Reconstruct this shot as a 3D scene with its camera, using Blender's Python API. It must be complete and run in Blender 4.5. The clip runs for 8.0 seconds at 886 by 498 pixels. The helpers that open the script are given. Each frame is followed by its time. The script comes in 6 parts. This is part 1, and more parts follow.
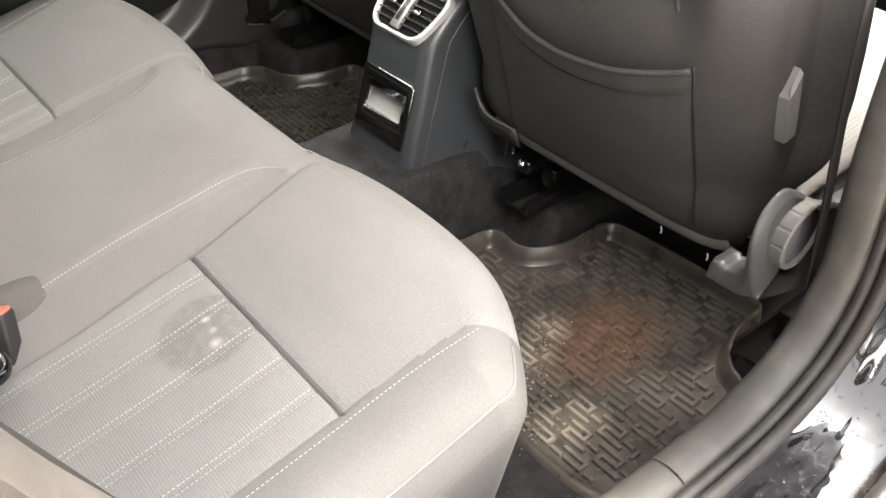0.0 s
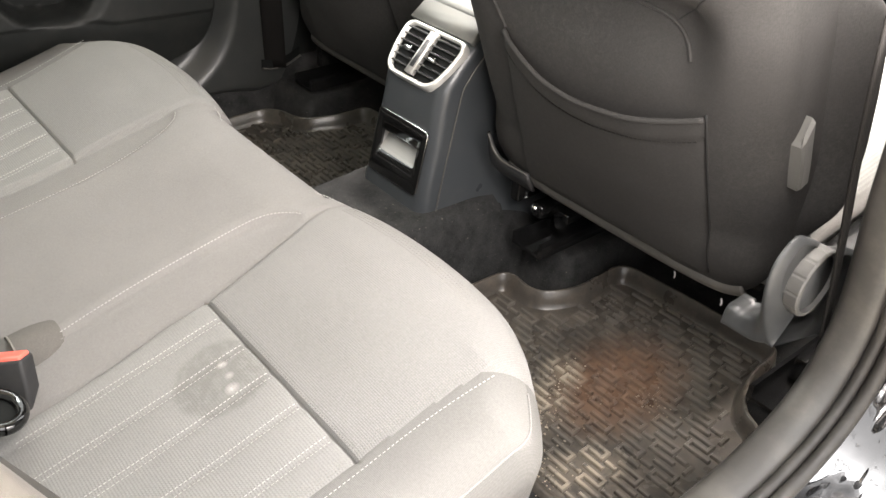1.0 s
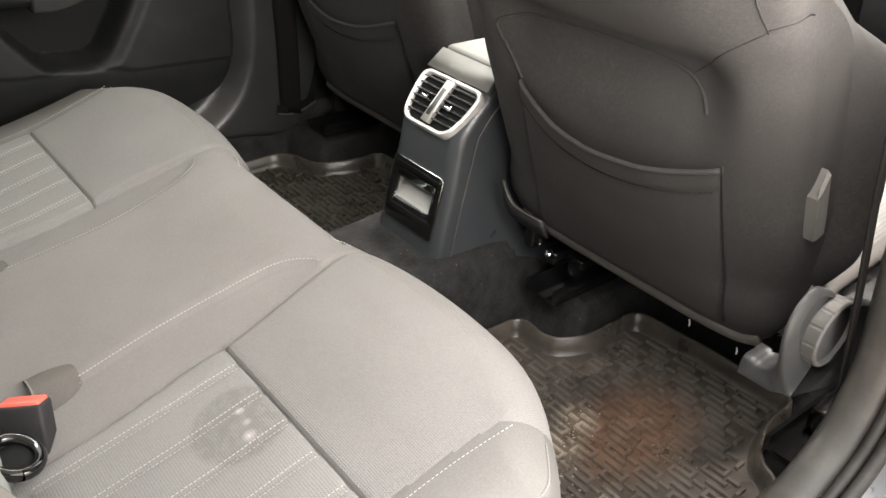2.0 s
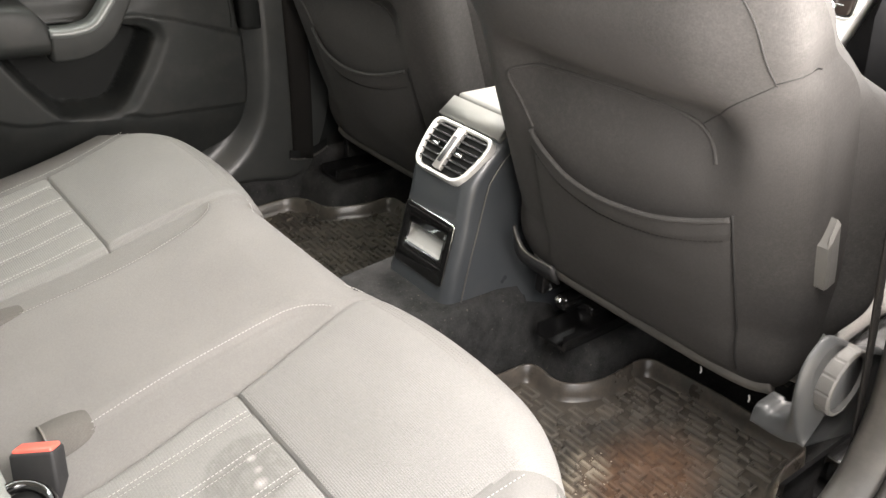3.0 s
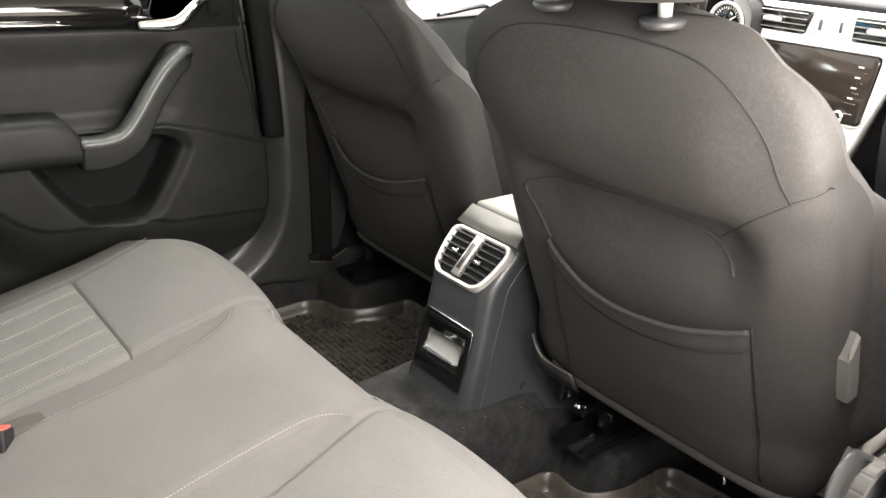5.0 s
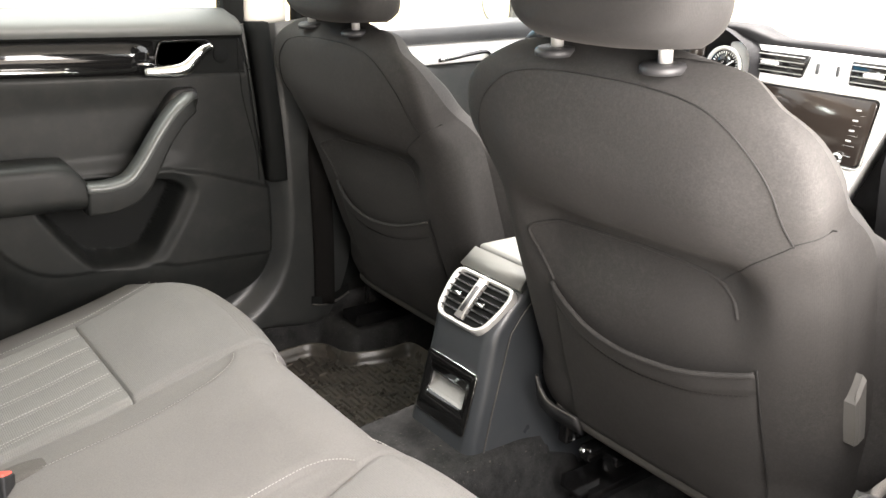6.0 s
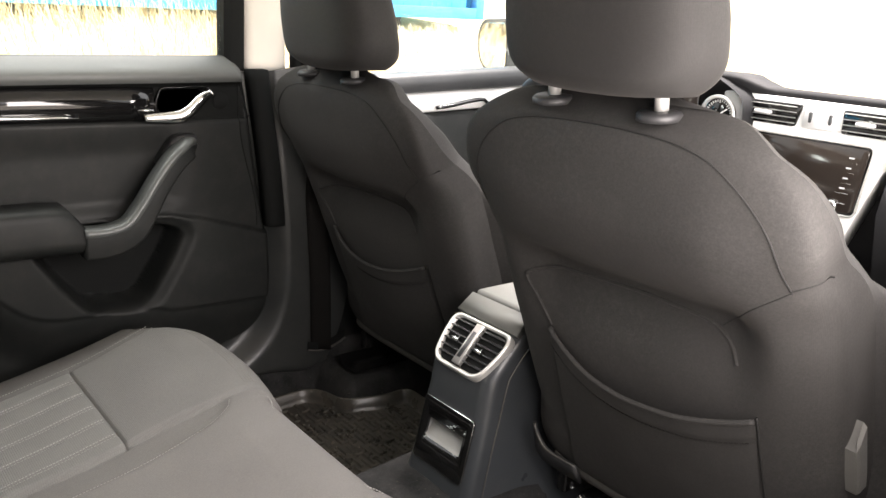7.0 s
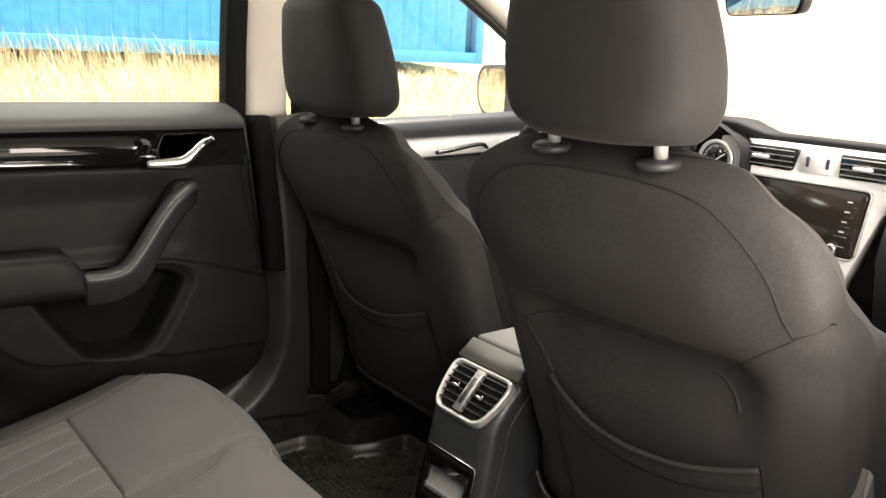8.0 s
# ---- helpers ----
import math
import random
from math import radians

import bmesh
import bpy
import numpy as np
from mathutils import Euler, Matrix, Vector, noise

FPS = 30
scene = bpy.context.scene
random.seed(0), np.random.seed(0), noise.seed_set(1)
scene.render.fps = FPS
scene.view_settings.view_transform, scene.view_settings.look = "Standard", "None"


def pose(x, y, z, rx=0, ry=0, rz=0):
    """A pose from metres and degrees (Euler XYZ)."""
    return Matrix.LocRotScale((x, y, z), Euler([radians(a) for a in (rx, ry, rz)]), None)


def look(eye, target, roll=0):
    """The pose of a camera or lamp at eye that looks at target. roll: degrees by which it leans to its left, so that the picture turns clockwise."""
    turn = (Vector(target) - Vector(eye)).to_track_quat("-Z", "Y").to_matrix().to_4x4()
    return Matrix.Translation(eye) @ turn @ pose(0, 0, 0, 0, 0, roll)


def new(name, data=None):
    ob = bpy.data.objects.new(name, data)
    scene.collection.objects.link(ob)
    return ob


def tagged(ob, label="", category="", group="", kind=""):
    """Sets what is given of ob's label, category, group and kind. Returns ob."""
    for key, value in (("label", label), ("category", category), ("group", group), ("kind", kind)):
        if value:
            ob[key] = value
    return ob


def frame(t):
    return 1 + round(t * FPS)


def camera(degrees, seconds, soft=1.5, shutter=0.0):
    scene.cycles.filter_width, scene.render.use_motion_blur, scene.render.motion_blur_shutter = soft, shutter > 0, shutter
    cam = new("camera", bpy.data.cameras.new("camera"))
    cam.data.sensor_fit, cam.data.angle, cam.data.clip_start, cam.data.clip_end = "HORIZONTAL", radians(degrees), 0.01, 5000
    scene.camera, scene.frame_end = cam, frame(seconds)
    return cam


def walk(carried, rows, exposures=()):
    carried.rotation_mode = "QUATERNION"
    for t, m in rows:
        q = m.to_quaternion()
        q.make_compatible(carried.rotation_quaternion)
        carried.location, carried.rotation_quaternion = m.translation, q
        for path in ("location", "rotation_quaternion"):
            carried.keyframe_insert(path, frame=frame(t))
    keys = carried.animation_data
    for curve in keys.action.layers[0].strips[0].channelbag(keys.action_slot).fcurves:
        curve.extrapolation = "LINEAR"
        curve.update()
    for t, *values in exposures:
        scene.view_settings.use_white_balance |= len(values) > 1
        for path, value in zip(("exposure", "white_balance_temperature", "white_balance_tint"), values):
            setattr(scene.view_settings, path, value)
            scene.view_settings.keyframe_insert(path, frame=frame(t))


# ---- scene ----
cam = camera(55.2, 8.0)
PATH = [
    (0.0, pose(0.9870, -0.3089, 0.8544, 53.761, -3.209, 49.884)),
    (0.5, pose(0.9850, -0.3114, 0.8602, 54.992, -3.052, 50.077)),
    (1.0, pose(0.9820, -0.3139, 0.8660, 56.228, -2.982, 50.503)),
    (1.5, pose(0.9770, -0.3203, 0.8704, 57.627, -3.065, 50.818)),
    (3.0, pose(0.9740, -0.3307, 0.8856, 61.698, -2.986, 51.676)),
    (3.5, pose(0.9740, -0.3332, 0.8914, 63.216, -2.812, 51.942)),
    (4.0, pose(0.9740, -0.3357, 0.8972, 64.925, -2.811, 52.291)),
    (4.5, pose(0.9710, -0.3384, 0.9050, 66.514, -2.803, 52.442)),
    (6.0, pose(0.9710, -0.3471, 0.9133, 70.789, -2.486, 52.473)),
    (6.5, pose(0.9720, -0.3481, 0.9132, 72.320, -2.558, 52.366)),
    (7.0, pose(0.9700, -0.3511, 0.9129, 73.903, -2.726, 52.214)),
    (7.5, pose(0.9690, -0.3524, 0.9158, 75.364, -2.711, 52.136)),
    (8.0, pose(0.9680, -0.3516, 0.9189, 76.710, -2.607, 52.153)),
]
walk(cam, PATH, [(0.0, 3.55, 6620, 12), (1.0, 3.62, 6620, 12), (1.5, 3.2, 6650, 12), (3.0, 3.72, 6620, 12), (4.5, 3.42, 6670, 12), (6.0, 3.55, 6600, 13), (6.5, 3.25, 6600, 14), (7.0, 2.85, 6600, 15), (8.0, 2.2, 7000, 15)])
# ---- daylight ----
world = bpy.data.worlds.new("overcast_sky")
scene.world = world
world.use_nodes = True
wt = world.node_tree
sky = wt.nodes.new("ShaderNodeTexSky")
sky.sky_type, sky.sun_disc = "NISHITA", False
sky.sun_elevation, sky.sun_rotation = radians(76), radians(11)
sky.air_density, sky.dust_density, sky.ozone_density = 1.0, 6.0, 1.0
pale = wt.nodes.new("ShaderNodeHueSaturation")
pale.inputs["Saturation"].default_value = 0.0
wt.links.new(sky.outputs["Color"], pale.inputs["Color"])
wt.links.new(pale.outputs["Color"], wt.nodes["Background"].inputs["Color"])
wt.nodes["Background"].inputs["Strength"].default_value = 0.095
sun_data = bpy.data.lights.new("sun", "SUN")
sun_data.energy, sun_data.angle, sun_data.color = 3.0, radians(20), (1.0, 0.92, 0.85)
sun = new("sun", sun_data)
sun.matrix_world = look((0.3, 1.6, 6.6), (0, 0, 0))



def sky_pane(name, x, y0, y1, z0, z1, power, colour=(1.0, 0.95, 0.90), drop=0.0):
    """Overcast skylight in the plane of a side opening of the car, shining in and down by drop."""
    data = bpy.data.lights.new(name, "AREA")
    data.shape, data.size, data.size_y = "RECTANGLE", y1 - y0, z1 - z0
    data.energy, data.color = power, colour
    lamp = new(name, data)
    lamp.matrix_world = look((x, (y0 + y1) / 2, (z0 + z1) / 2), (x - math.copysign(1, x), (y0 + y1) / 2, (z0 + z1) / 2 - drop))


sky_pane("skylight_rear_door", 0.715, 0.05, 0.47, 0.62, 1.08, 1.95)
sky_pane("skylight_left_window", -0.69, -0.36, 0.38, 1.03, 1.10, 0.62, (0.94, 1.0, 0.93), 0.5)
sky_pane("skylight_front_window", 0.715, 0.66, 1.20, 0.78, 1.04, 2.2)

# ---- small builders ----
def rootat(name, x, y, z, label, category, group="", kind=""):
    ob = new(name)
    ob.location = (x, y, z)
    ob.empty_display_size = 0.05
    bpy.context.view_layer.update()
    return tagged(ob, label, category, group, kind)


def adopt(ob, parent):
    if parent is not None:
        ob.parent = parent
        if parent.type == "EMPTY":
            ob.matrix_parent_inverse = Matrix.Translation(-Vector(parent.location))
    return ob


def meshed(name, verts, faces, material, parent=None, label="", smooth=True):
    me = bpy.data.meshes.new(name)
    me.from_pydata([tuple(v) for v in verts], [], faces)
    me.materials.append(material)
    if smooth:
        me.polygons.foreach_set("use_smooth", [True] * len(me.polygons))
    me.update()
    ob = adopt(new(name, me), parent)
    return tagged(ob, label)


def part(name, bm, material, parent=None, label="", smooth=True):
    me = bpy.data.meshes.new(name)
    bmesh.ops.recalc_face_normals(bm, faces=bm.faces)
    bm.to_mesh(me)
    bm.free()
    me.materials.append(material)
    if smooth:
        me.polygons.foreach_set("use_smooth", [True] * len(me.polygons))
    ob = adopt(new(name, me), parent)
    return tagged(ob, label)


def box(bm, x0, x1, y0, y1, z0, z1, bevel=0.0, seg=2, m=None):
    made = bmesh.ops.create_cube(bm, size=1.0)["verts"]
    mat = Matrix.Translation(((x0 + x1) / 2, (y0 + y1) / 2, (z0 + z1) / 2)) @ Matrix.Diagonal((x1 - x0, y1 - y0, z1 - z0, 1))
    if m is not None:
        mat = m @ mat
    bmesh.ops.transform(bm, matrix=mat, verts=made)
    if bevel > 0:
        edges = list({e for v in made for e in v.link_edges})
        bmesh.ops.bevel(bm, geom=edges, offset=bevel, segments=seg, affect="EDGES", profile=0.5)
    return bm


def boxes(*args):
    bm = bmesh.new()
    for a in args:
        box(bm, *a)
    return bm


def loft(bm, rings, caps=True, closed=True):
    """Skin a list of equally long rings of points."""
    rows = [[bm.verts.new(p) for p in r] for r in rings]
    n = len(rows[0])
    for a, b in zip(rows, rows[1:]):
        for i in range(n if closed else n - 1):
            j = (i + 1) % n
            bm.faces.new((a[i], a[j], b[j], b[i]))
    if caps and closed:
        bm.faces.new(rows[0][::-1])
        bm.faces.new(rows[-1])
    return bm


def spline(points, n):
    """Catmull-Rom through the points, n steps a span."""
    p = [Vector(q) for q in points]
    p = [p[0] * 2 - p[1]] + p + [p[-1] * 2 - p[-2]]
    out = []
    for i in range(1, len(p) - 2):
        for k in range(n):
            t = k / n
            out.append(0.5 * ((2 * p[i]) + (p[i + 1] - p[i - 1]) * t + (2 * p[i - 1] - 5 * p[i] + 4 * p[i + 1] - p[i + 2]) * t * t
                              + (3 * p[i] - p[i - 1] - 3 * p[i + 1] + p[i + 2]) * t ** 3))
    out.append(p[-2])
    return out


def tube(bm, path, radius, n=8, flat=1.0, side=None, caps=True):
    """A tube along a path; flat squashes it across the direction named by side."""
    path = [Vector(p) for p in path]
    rings = []
    ref = Vector(side) if side is not None else Vector((0.31, 0.2, 0.93))
    for i, p in enumerate(path):
        d = (path[min(i + 1, len(path) - 1)] - path[max(i - 1, 0)]).normalized()
        a = (ref - d * ref.dot(d)).normalized()
        b = d.cross(a)
        r = radius(i / (len(path) - 1)) if callable(radius) else radius
        rings.append([p + a * (r * flat * math.cos(2 * math.pi * k / n)) + b * (r * math.sin(2 * math.pi * k / n)) for k in range(n)])
    return loft(bm, rings, caps)


def disc(bm, centre, axis, radius, depth, n=32, bevel=0.002):
    c, w = Vector(centre), Vector(axis).normalized()
    a = w.orthogonal().normalized()
    b = w.cross(a)
    def ring(r, h):
        return [c + w * h + a * (r * math.cos(2 * math.pi * k / n)) + b * (r * math.sin(2 * math.pi * k / n)) for k in range(n)]
    return loft(bm, [ring(radius, 0), ring(radius, depth - bevel), ring(radius - bevel, depth)])


def dashes(bm, path, length=0.0032, gap=0.0020, width=0.0008, lift=0.0005, up=(0, 0, 1)):
    """A row of stitches along a path."""
    path = [Vector(p) for p in path]
    up = Vector(up)
    pos, want = 0.0, 0.0
    for a, b in zip(path, path[1:]):
        seg = (b - a).length
        if seg < 1e-6:
            continue
        d = (b - a) / seg
        s = d.cross(up).normalized() * (width / 2)
        while want < pos + seg:
            c = a + d * (want - pos) + up * lift
            h = d * (length / 2)
            v = [bm.verts.new(q) for q in (c - h - s, c + h - s, c + h + s, c - h + s)]
            w = [bm.verts.new(q - up * lift * 2.0) for q in (c - h - s * 1.4, c + h - s * 1.4, c + h + s * 1.4, c - h + s * 1.4)]
            bm.faces.new(v)
            for i in range(4):
                bm.faces.new((v[i], w[i], w[(i + 1) % 4], v[(i + 1) % 4]))
            want += length + gap
        pos += seg
    return bm


def sm(a, b, t):
    """Smooth step from a to b."""
    t = min(1.0, max(0.0, (t - a) / (b - a)))
    return t * t * (3 - 2 * t)


def lerp(table, t):
    """Smooth look-up in a short table of (t, value)."""
    if t <= table[0][0]:
        return table[0][1]
    for (t0, v0), (t1, v1) in zip(table, table[1:]):
        if t <= t1:
            return v0 + (v1 - v0) * (t - t0) / (t1 - t0)
    return table[-1][1]


def curve(points, n=8):
    """A finer, rounded table from a coarse one."""
    return [(p[0], p[1]) for p in spline([(a, b, 0) for a, b in points], n)]


def inside(poly, y, z):
    """Signed distance to a polygon, positive inside."""
    best, odd = 1e9, False
    for (y0, z0), (y1, z1) in zip(poly, poly[1:] + poly[:1]):
        dy, dz = y1 - y0, z1 - z0
        t = min(1, max(0, ((y - y0) * dy + (z - z0) * dz) / (dy * dy + dz * dz + 1e-12)))
        best = min(best, math.hypot(y - y0 - t * dy, z - z0 - t * dz))
        if (z0 > z) != (z1 > z) and y < y0 + (z - z0) / (z1 - z0) * dy:
            odd = not odd
    return best if odd else -best


def rounded(poly, r, n=6):
    """Round the corners of a polygon in the plane."""
    out = []
    m = len(poly)
    for i in range(m):
        p, a, b = Vector(poly[i]), Vector(poly[i - 1]), Vector(poly[(i + 1) % m])
        u, v = (a - p), (b - p)
        k = min(r, u.length * 0.45, v.length * 0.45)
        s, e = p + u.normalized() * k, p + v.normalized() * k
        for j in range(n + 1):
            t = j / n
            out.append(tuple(s * (1 - t) ** 2 + p * (2 * t * (1 - t)) + e * t * t))
    return out


def grid_parts(points, region, shells, parent):
    """Cut one fine grid of points into parts. region(i, j) names the shell that a cell belongs to; shells: name -> (object name, material, label)."""
    nu, nv = len(points), len(points[0])
    cells = {}
    for i in range(nu - 1):
        for j in range(nv - 1):
            cells.setdefault(region(i, j), []).append((i, j))
    made = {}
    for key, (name, material, label) in shells.items():
        index, verts, faces = {}, [], []
        for i, j in cells.get(key, []):
            f = []
            for a, b in ((i, j), (i + 1, j), (i + 1, j + 1), (i, j + 1)):
                if (a, b) not in index:
                    index[(a, b)] = len(verts)
                    verts.append(points[a][b])
                f.append(index[(a, b)])
            faces.append(f)
        if faces:
            made[key] = meshed(name, verts, faces, material, parent, label)
    return made


# ---- materials ----
def nodes_of(name):
    m = bpy.data.materials.new(name)
    m.use_nodes = True
    t = m.node_tree
    return m, t, t.nodes["Principled BSDF"]


def link(t, a, b):
    t.links.new(a, b)


def noise_node(t, scale, detail=3.0, rough=0.55, coord=None, stretch=None):
    n = t.nodes.new("ShaderNodeTexNoise")
    n.inputs["Scale"].default_value = scale
    n.inputs["Detail"].default_value = detail
    n.inputs["Roughness"].default_value = rough
    c = t.nodes.new("ShaderNodeTexCoord")
    if stretch:
        mp = t.nodes.new("ShaderNodeMapping")
        mp.inputs["Scale"].default_value = stretch
        link(t, c.outputs["Object"], mp.inputs["Vector"])
        link(t, mp.outputs["Vector"], n.inputs["Vector"])
    else:
        link(t, c.outputs["Object"], n.inputs["Vector"])
    return n


def ramp(t, src, lo, hi, a=0.3, b=0.7):
    r = t.nodes.new("ShaderNodeValToRGB")
    r.color_ramp.elements[0].position, r.color_ramp.elements[1].position = a, b
    r.color_ramp.elements[0].color, r.color_ramp.elements[1].color = (*lo, 1), (*hi, 1)
    link(t, src, r.inputs["Fac"])
    return r


def mixed(t, fac, a, b, mode="MIX"):
    n = t.nodes.new("ShaderNodeMix")
    n.data_type, n.blend_type = "RGBA", mode
    for src, k in ((fac, 0), (a, 6), (b, 7)):
        if isinstance(src, (int, float)):
            n.inputs[k].default_value = src
        elif isinstance(src, tuple):
            n.inputs[k].default_value = (*src, 1)
        else:
            link(t, src, n.inputs[k])
    return n.outputs[2]


def bumped(t, bsdf, height, strength, distance=0.001, after=None):
    b = t.nodes.new("ShaderNodeBump")
    b.inputs["Strength"].default_value = strength
    b.inputs["Distance"].default_value = distance
    link(t, height, b.inputs["Height"])
    if after is not None:
        link(t, after.outputs["Normal"], b.inputs["Normal"])
    link(t, b.outputs["Normal"], bsdf.inputs["Normal"])
    return b


def scaled(c, k):
    return tuple(min(1.0, v * k) for v in c)


def weave(t, size, twist=0.0, axes=(0, 1)):
    """A woven-thread height: two crossed waves of that pitch in metres."""
    c = t.nodes.new("ShaderNodeTexCoord")
    mp = t.nodes.new("ShaderNodeMapping")
    mp.inputs["Rotation"].default_value = (0, 0, twist)
    link(t, c.outputs["Object"], mp.inputs["Vector"])
    out = []
    for d in ("X", "Y", "Z"):
        w = t.nodes.new("ShaderNodeTexWave")
        w.wave_type, w.bands_direction = "BANDS", d
        w.inputs["Scale"].default_value = 0.314 / size
        w.inputs["Distortion"].default_value = 0.4
        w.inputs["Detail"].default_value = 1.0
        w.inputs["Detail Scale"].default_value = 3.0
        link(t, mp.outputs["Vector"], w.inputs["Vector"])
        out.append(w.outputs["Fac"])
    m1 = t.nodes.new("ShaderNodeMath")
    m1.operation = "MULTIPLY"
    link(t, out[axes[0]], m1.inputs[0])
    link(t, out[axes[1]], m1.inputs[1])
    return m1.outputs[0]


def fabric(name, colour, pitch=0.0022, depth=0.5, dust=0.0, dirt=0.12, axes=(0, 1), fuzz=0.35, contrast=0.35, stain=(), nap=0.42, speck=0.12, rough=0.92, spec=0.18, crease=0.0):
    m, t, s = nodes_of(name)
    w = weave(t, pitch, 0.0, axes)
    big = noise_node(t, 7.0, 4.0)
    fine = noise_node(t, 420.0, 2.0)
    base = ramp(t, big.outputs["Fac"], scaled(colour, 1 - dirt), scaled(colour, 1 + dirt))
    col = mixed(t, contrast, base.outputs["Color"], ramp(t, w, scaled(colour, 0.55), scaled(colour, 1.35), 0.1, 0.75).outputs["Color"])
    col = mixed(t, speck, col, ramp(t, fine.outputs["Fac"], scaled(colour, 0.5), scaled(colour, 1.7)).outputs["Color"])
    if dust:
        spots = noise_node(t, 150.0, 7.0, 0.75)
        streak = noise_node(t, 3.2, 3.0, 0.6)
        mask = t.nodes.new("ShaderNodeMath")
        mask.operation = "MULTIPLY"
        link(t, ramp(t, spots.outputs["Fac"], (0, 0, 0), (1, 1, 1), 0.46, 0.74).outputs["Color"], mask.inputs[0])
        link(t, ramp(t, streak.outputs["Fac"], (dust * 0.2, dust * 0.2, dust * 0.2), (dust, dust, dust), 0.35, 0.65).outputs["Color"], mask.inputs[1])
        col = mixed(t, mask.outputs[0], col, (0.13, 0.122, 0.113))
    for px, py, pr, tone, amount in stain:
        co, mp, g = t.nodes.new("ShaderNodeTexCoord"), t.nodes.new("ShaderNodeMapping"), t.nodes.new("ShaderNodeTexGradient")
        mp.inputs["Location"].default_value = (-px / pr, -py / pr, 0)
        mp.inputs["Scale"].default_value = (1 / pr, 1 / pr, 0)
        g.gradient_type = "SPHERICAL"
        link(t, co.outputs["Object"], mp.inputs["Vector"])
        link(t, mp.outputs["Vector"], g.inputs["Vector"])
        blot = noise_node(t, 90.0, 4.0, 0.7)
        k = t.nodes.new("ShaderNodeMath")
        k.operation = "MULTIPLY"
        link(t, ramp(t, g.outputs["Fac"], (0, 0, 0), (amount,) * 3, 0.0, 0.14 if pr > 0.02 else 0.9).outputs["Color"], k.inputs[0])
        link(t, ramp(t, blot.outputs["Fac"], (0.45, 0.45, 0.45), (1, 1, 1), 0.40, 0.55).outputs["Color"], k.inputs[1])
        col = mixed(t, k.outputs[0], col, tone)
    link(t, col, s.inputs["Base Color"])
    s.inputs["Roughness"].default_value = rough
    s.inputs["Specular IOR Level"].default_value = spec
    s.inputs["Sheen Weight"].default_value = fuzz
    s.inputs["Sheen Roughness"].default_value = nap
    s.inputs["Sheen Tint"].default_value = (1.0, 0.92, 0.88, 1.0)
    b = bumped(t, s, w, depth, pitch * 0.35)
    b = bumped(t, s, fine.outputs["Fac"], 0.25, 0.0006, b)
    if crease:
        bumped(t, s, noise_node(t, 26.0, 5.0, 0.6).outputs["Fac"], crease, 0.004, b)
    return m


def plastic(name, colour, rough=0.5, grain=0.3, scratch=0.08, spec=0.5, dust=0.0):
    m, t, s = nodes_of(name)
    g = noise_node(t, 900.0, 2.0)
    big = noise_node(t, 9.0, 4.0, 0.6)
    col = ramp(t, big.outputs["Fac"], scaled(colour, 1 - scratch), scaled(colour, 1 + scratch)).outputs["Color"]
    if dust:
        d = noise_node(t, 22.0, 6.0, 0.7)
        col = mixed(t, ramp(t, d.outputs["Fac"], (0, 0, 0), (dust, dust, dust), 0.45, 0.75).outputs["Color"], col, (0.26, 0.235, 0.2))
    link(t, col, s.inputs["Base Color"])
    r = ramp(t, big.outputs["Fac"], (rough * 0.88,) * 3, (min(1, rough * 1.12),) * 3)
    link(t, r.outputs["Color"], s.inputs["Roughness"])
    s.inputs["Specular IOR Level"].default_value = spec
    if grain:
        bumped(t, s, g.outputs["Fac"], grain, 0.0005)
    return m


def metal(name, colour, rough=0.15, metallic=1.0, brushed=0.0):
    m, t, s = nodes_of(name)
    n = noise_node(t, 60.0, 3.0, 0.5, None, (1, 30, 1) if brushed else None)
    link(t, ramp(t, n.outputs["Fac"], scaled(colour, 0.92), scaled(colour, 1.05)).outputs["Color"], s.inputs["Base Color"])
    link(t, ramp(t, n.outputs["Fac"], (rough * 0.8,) * 3, (rough * 1.25,) * 3).outputs["Color"], s.inputs["Roughness"])
    s.inputs["Metallic"].default_value = metallic
    return m


def carpet(name, colour):
    m, t, s = nodes_of(name)
    a = noise_node(t, 650.0, 3.0, 0.7)
    b = noise_node(t, 28.0, 6.0, 0.7)
    lint = noise_node(t, 260.0, 2.0, 0.5)
    col = mixed(t, 0.5, ramp(t, a.outputs["Fac"], scaled(colour, 0.35), scaled(colour, 1.9)).outputs["Color"],
                ramp(t, b.outputs["Fac"], scaled(colour, 0.45), scaled(colour, 2.1), 0.35, 0.68).outputs["Color"])
    col = mixed(t, ramp(t, lint.outputs["Fac"], (0, 0, 0), (0.55, 0.55, 0.55), 0.70, 0.78).outputs["Color"], col, (0.28, 0.25, 0.21))
    link(t, col, s.inputs["Base Color"])
    s.inputs["Roughness"].default_value = 0.97
    s.inputs["Specular IOR Level"].default_value = 0.1
    bumped(t, s, a.outputs["Fac"], 0.9, 0.003)
    return m


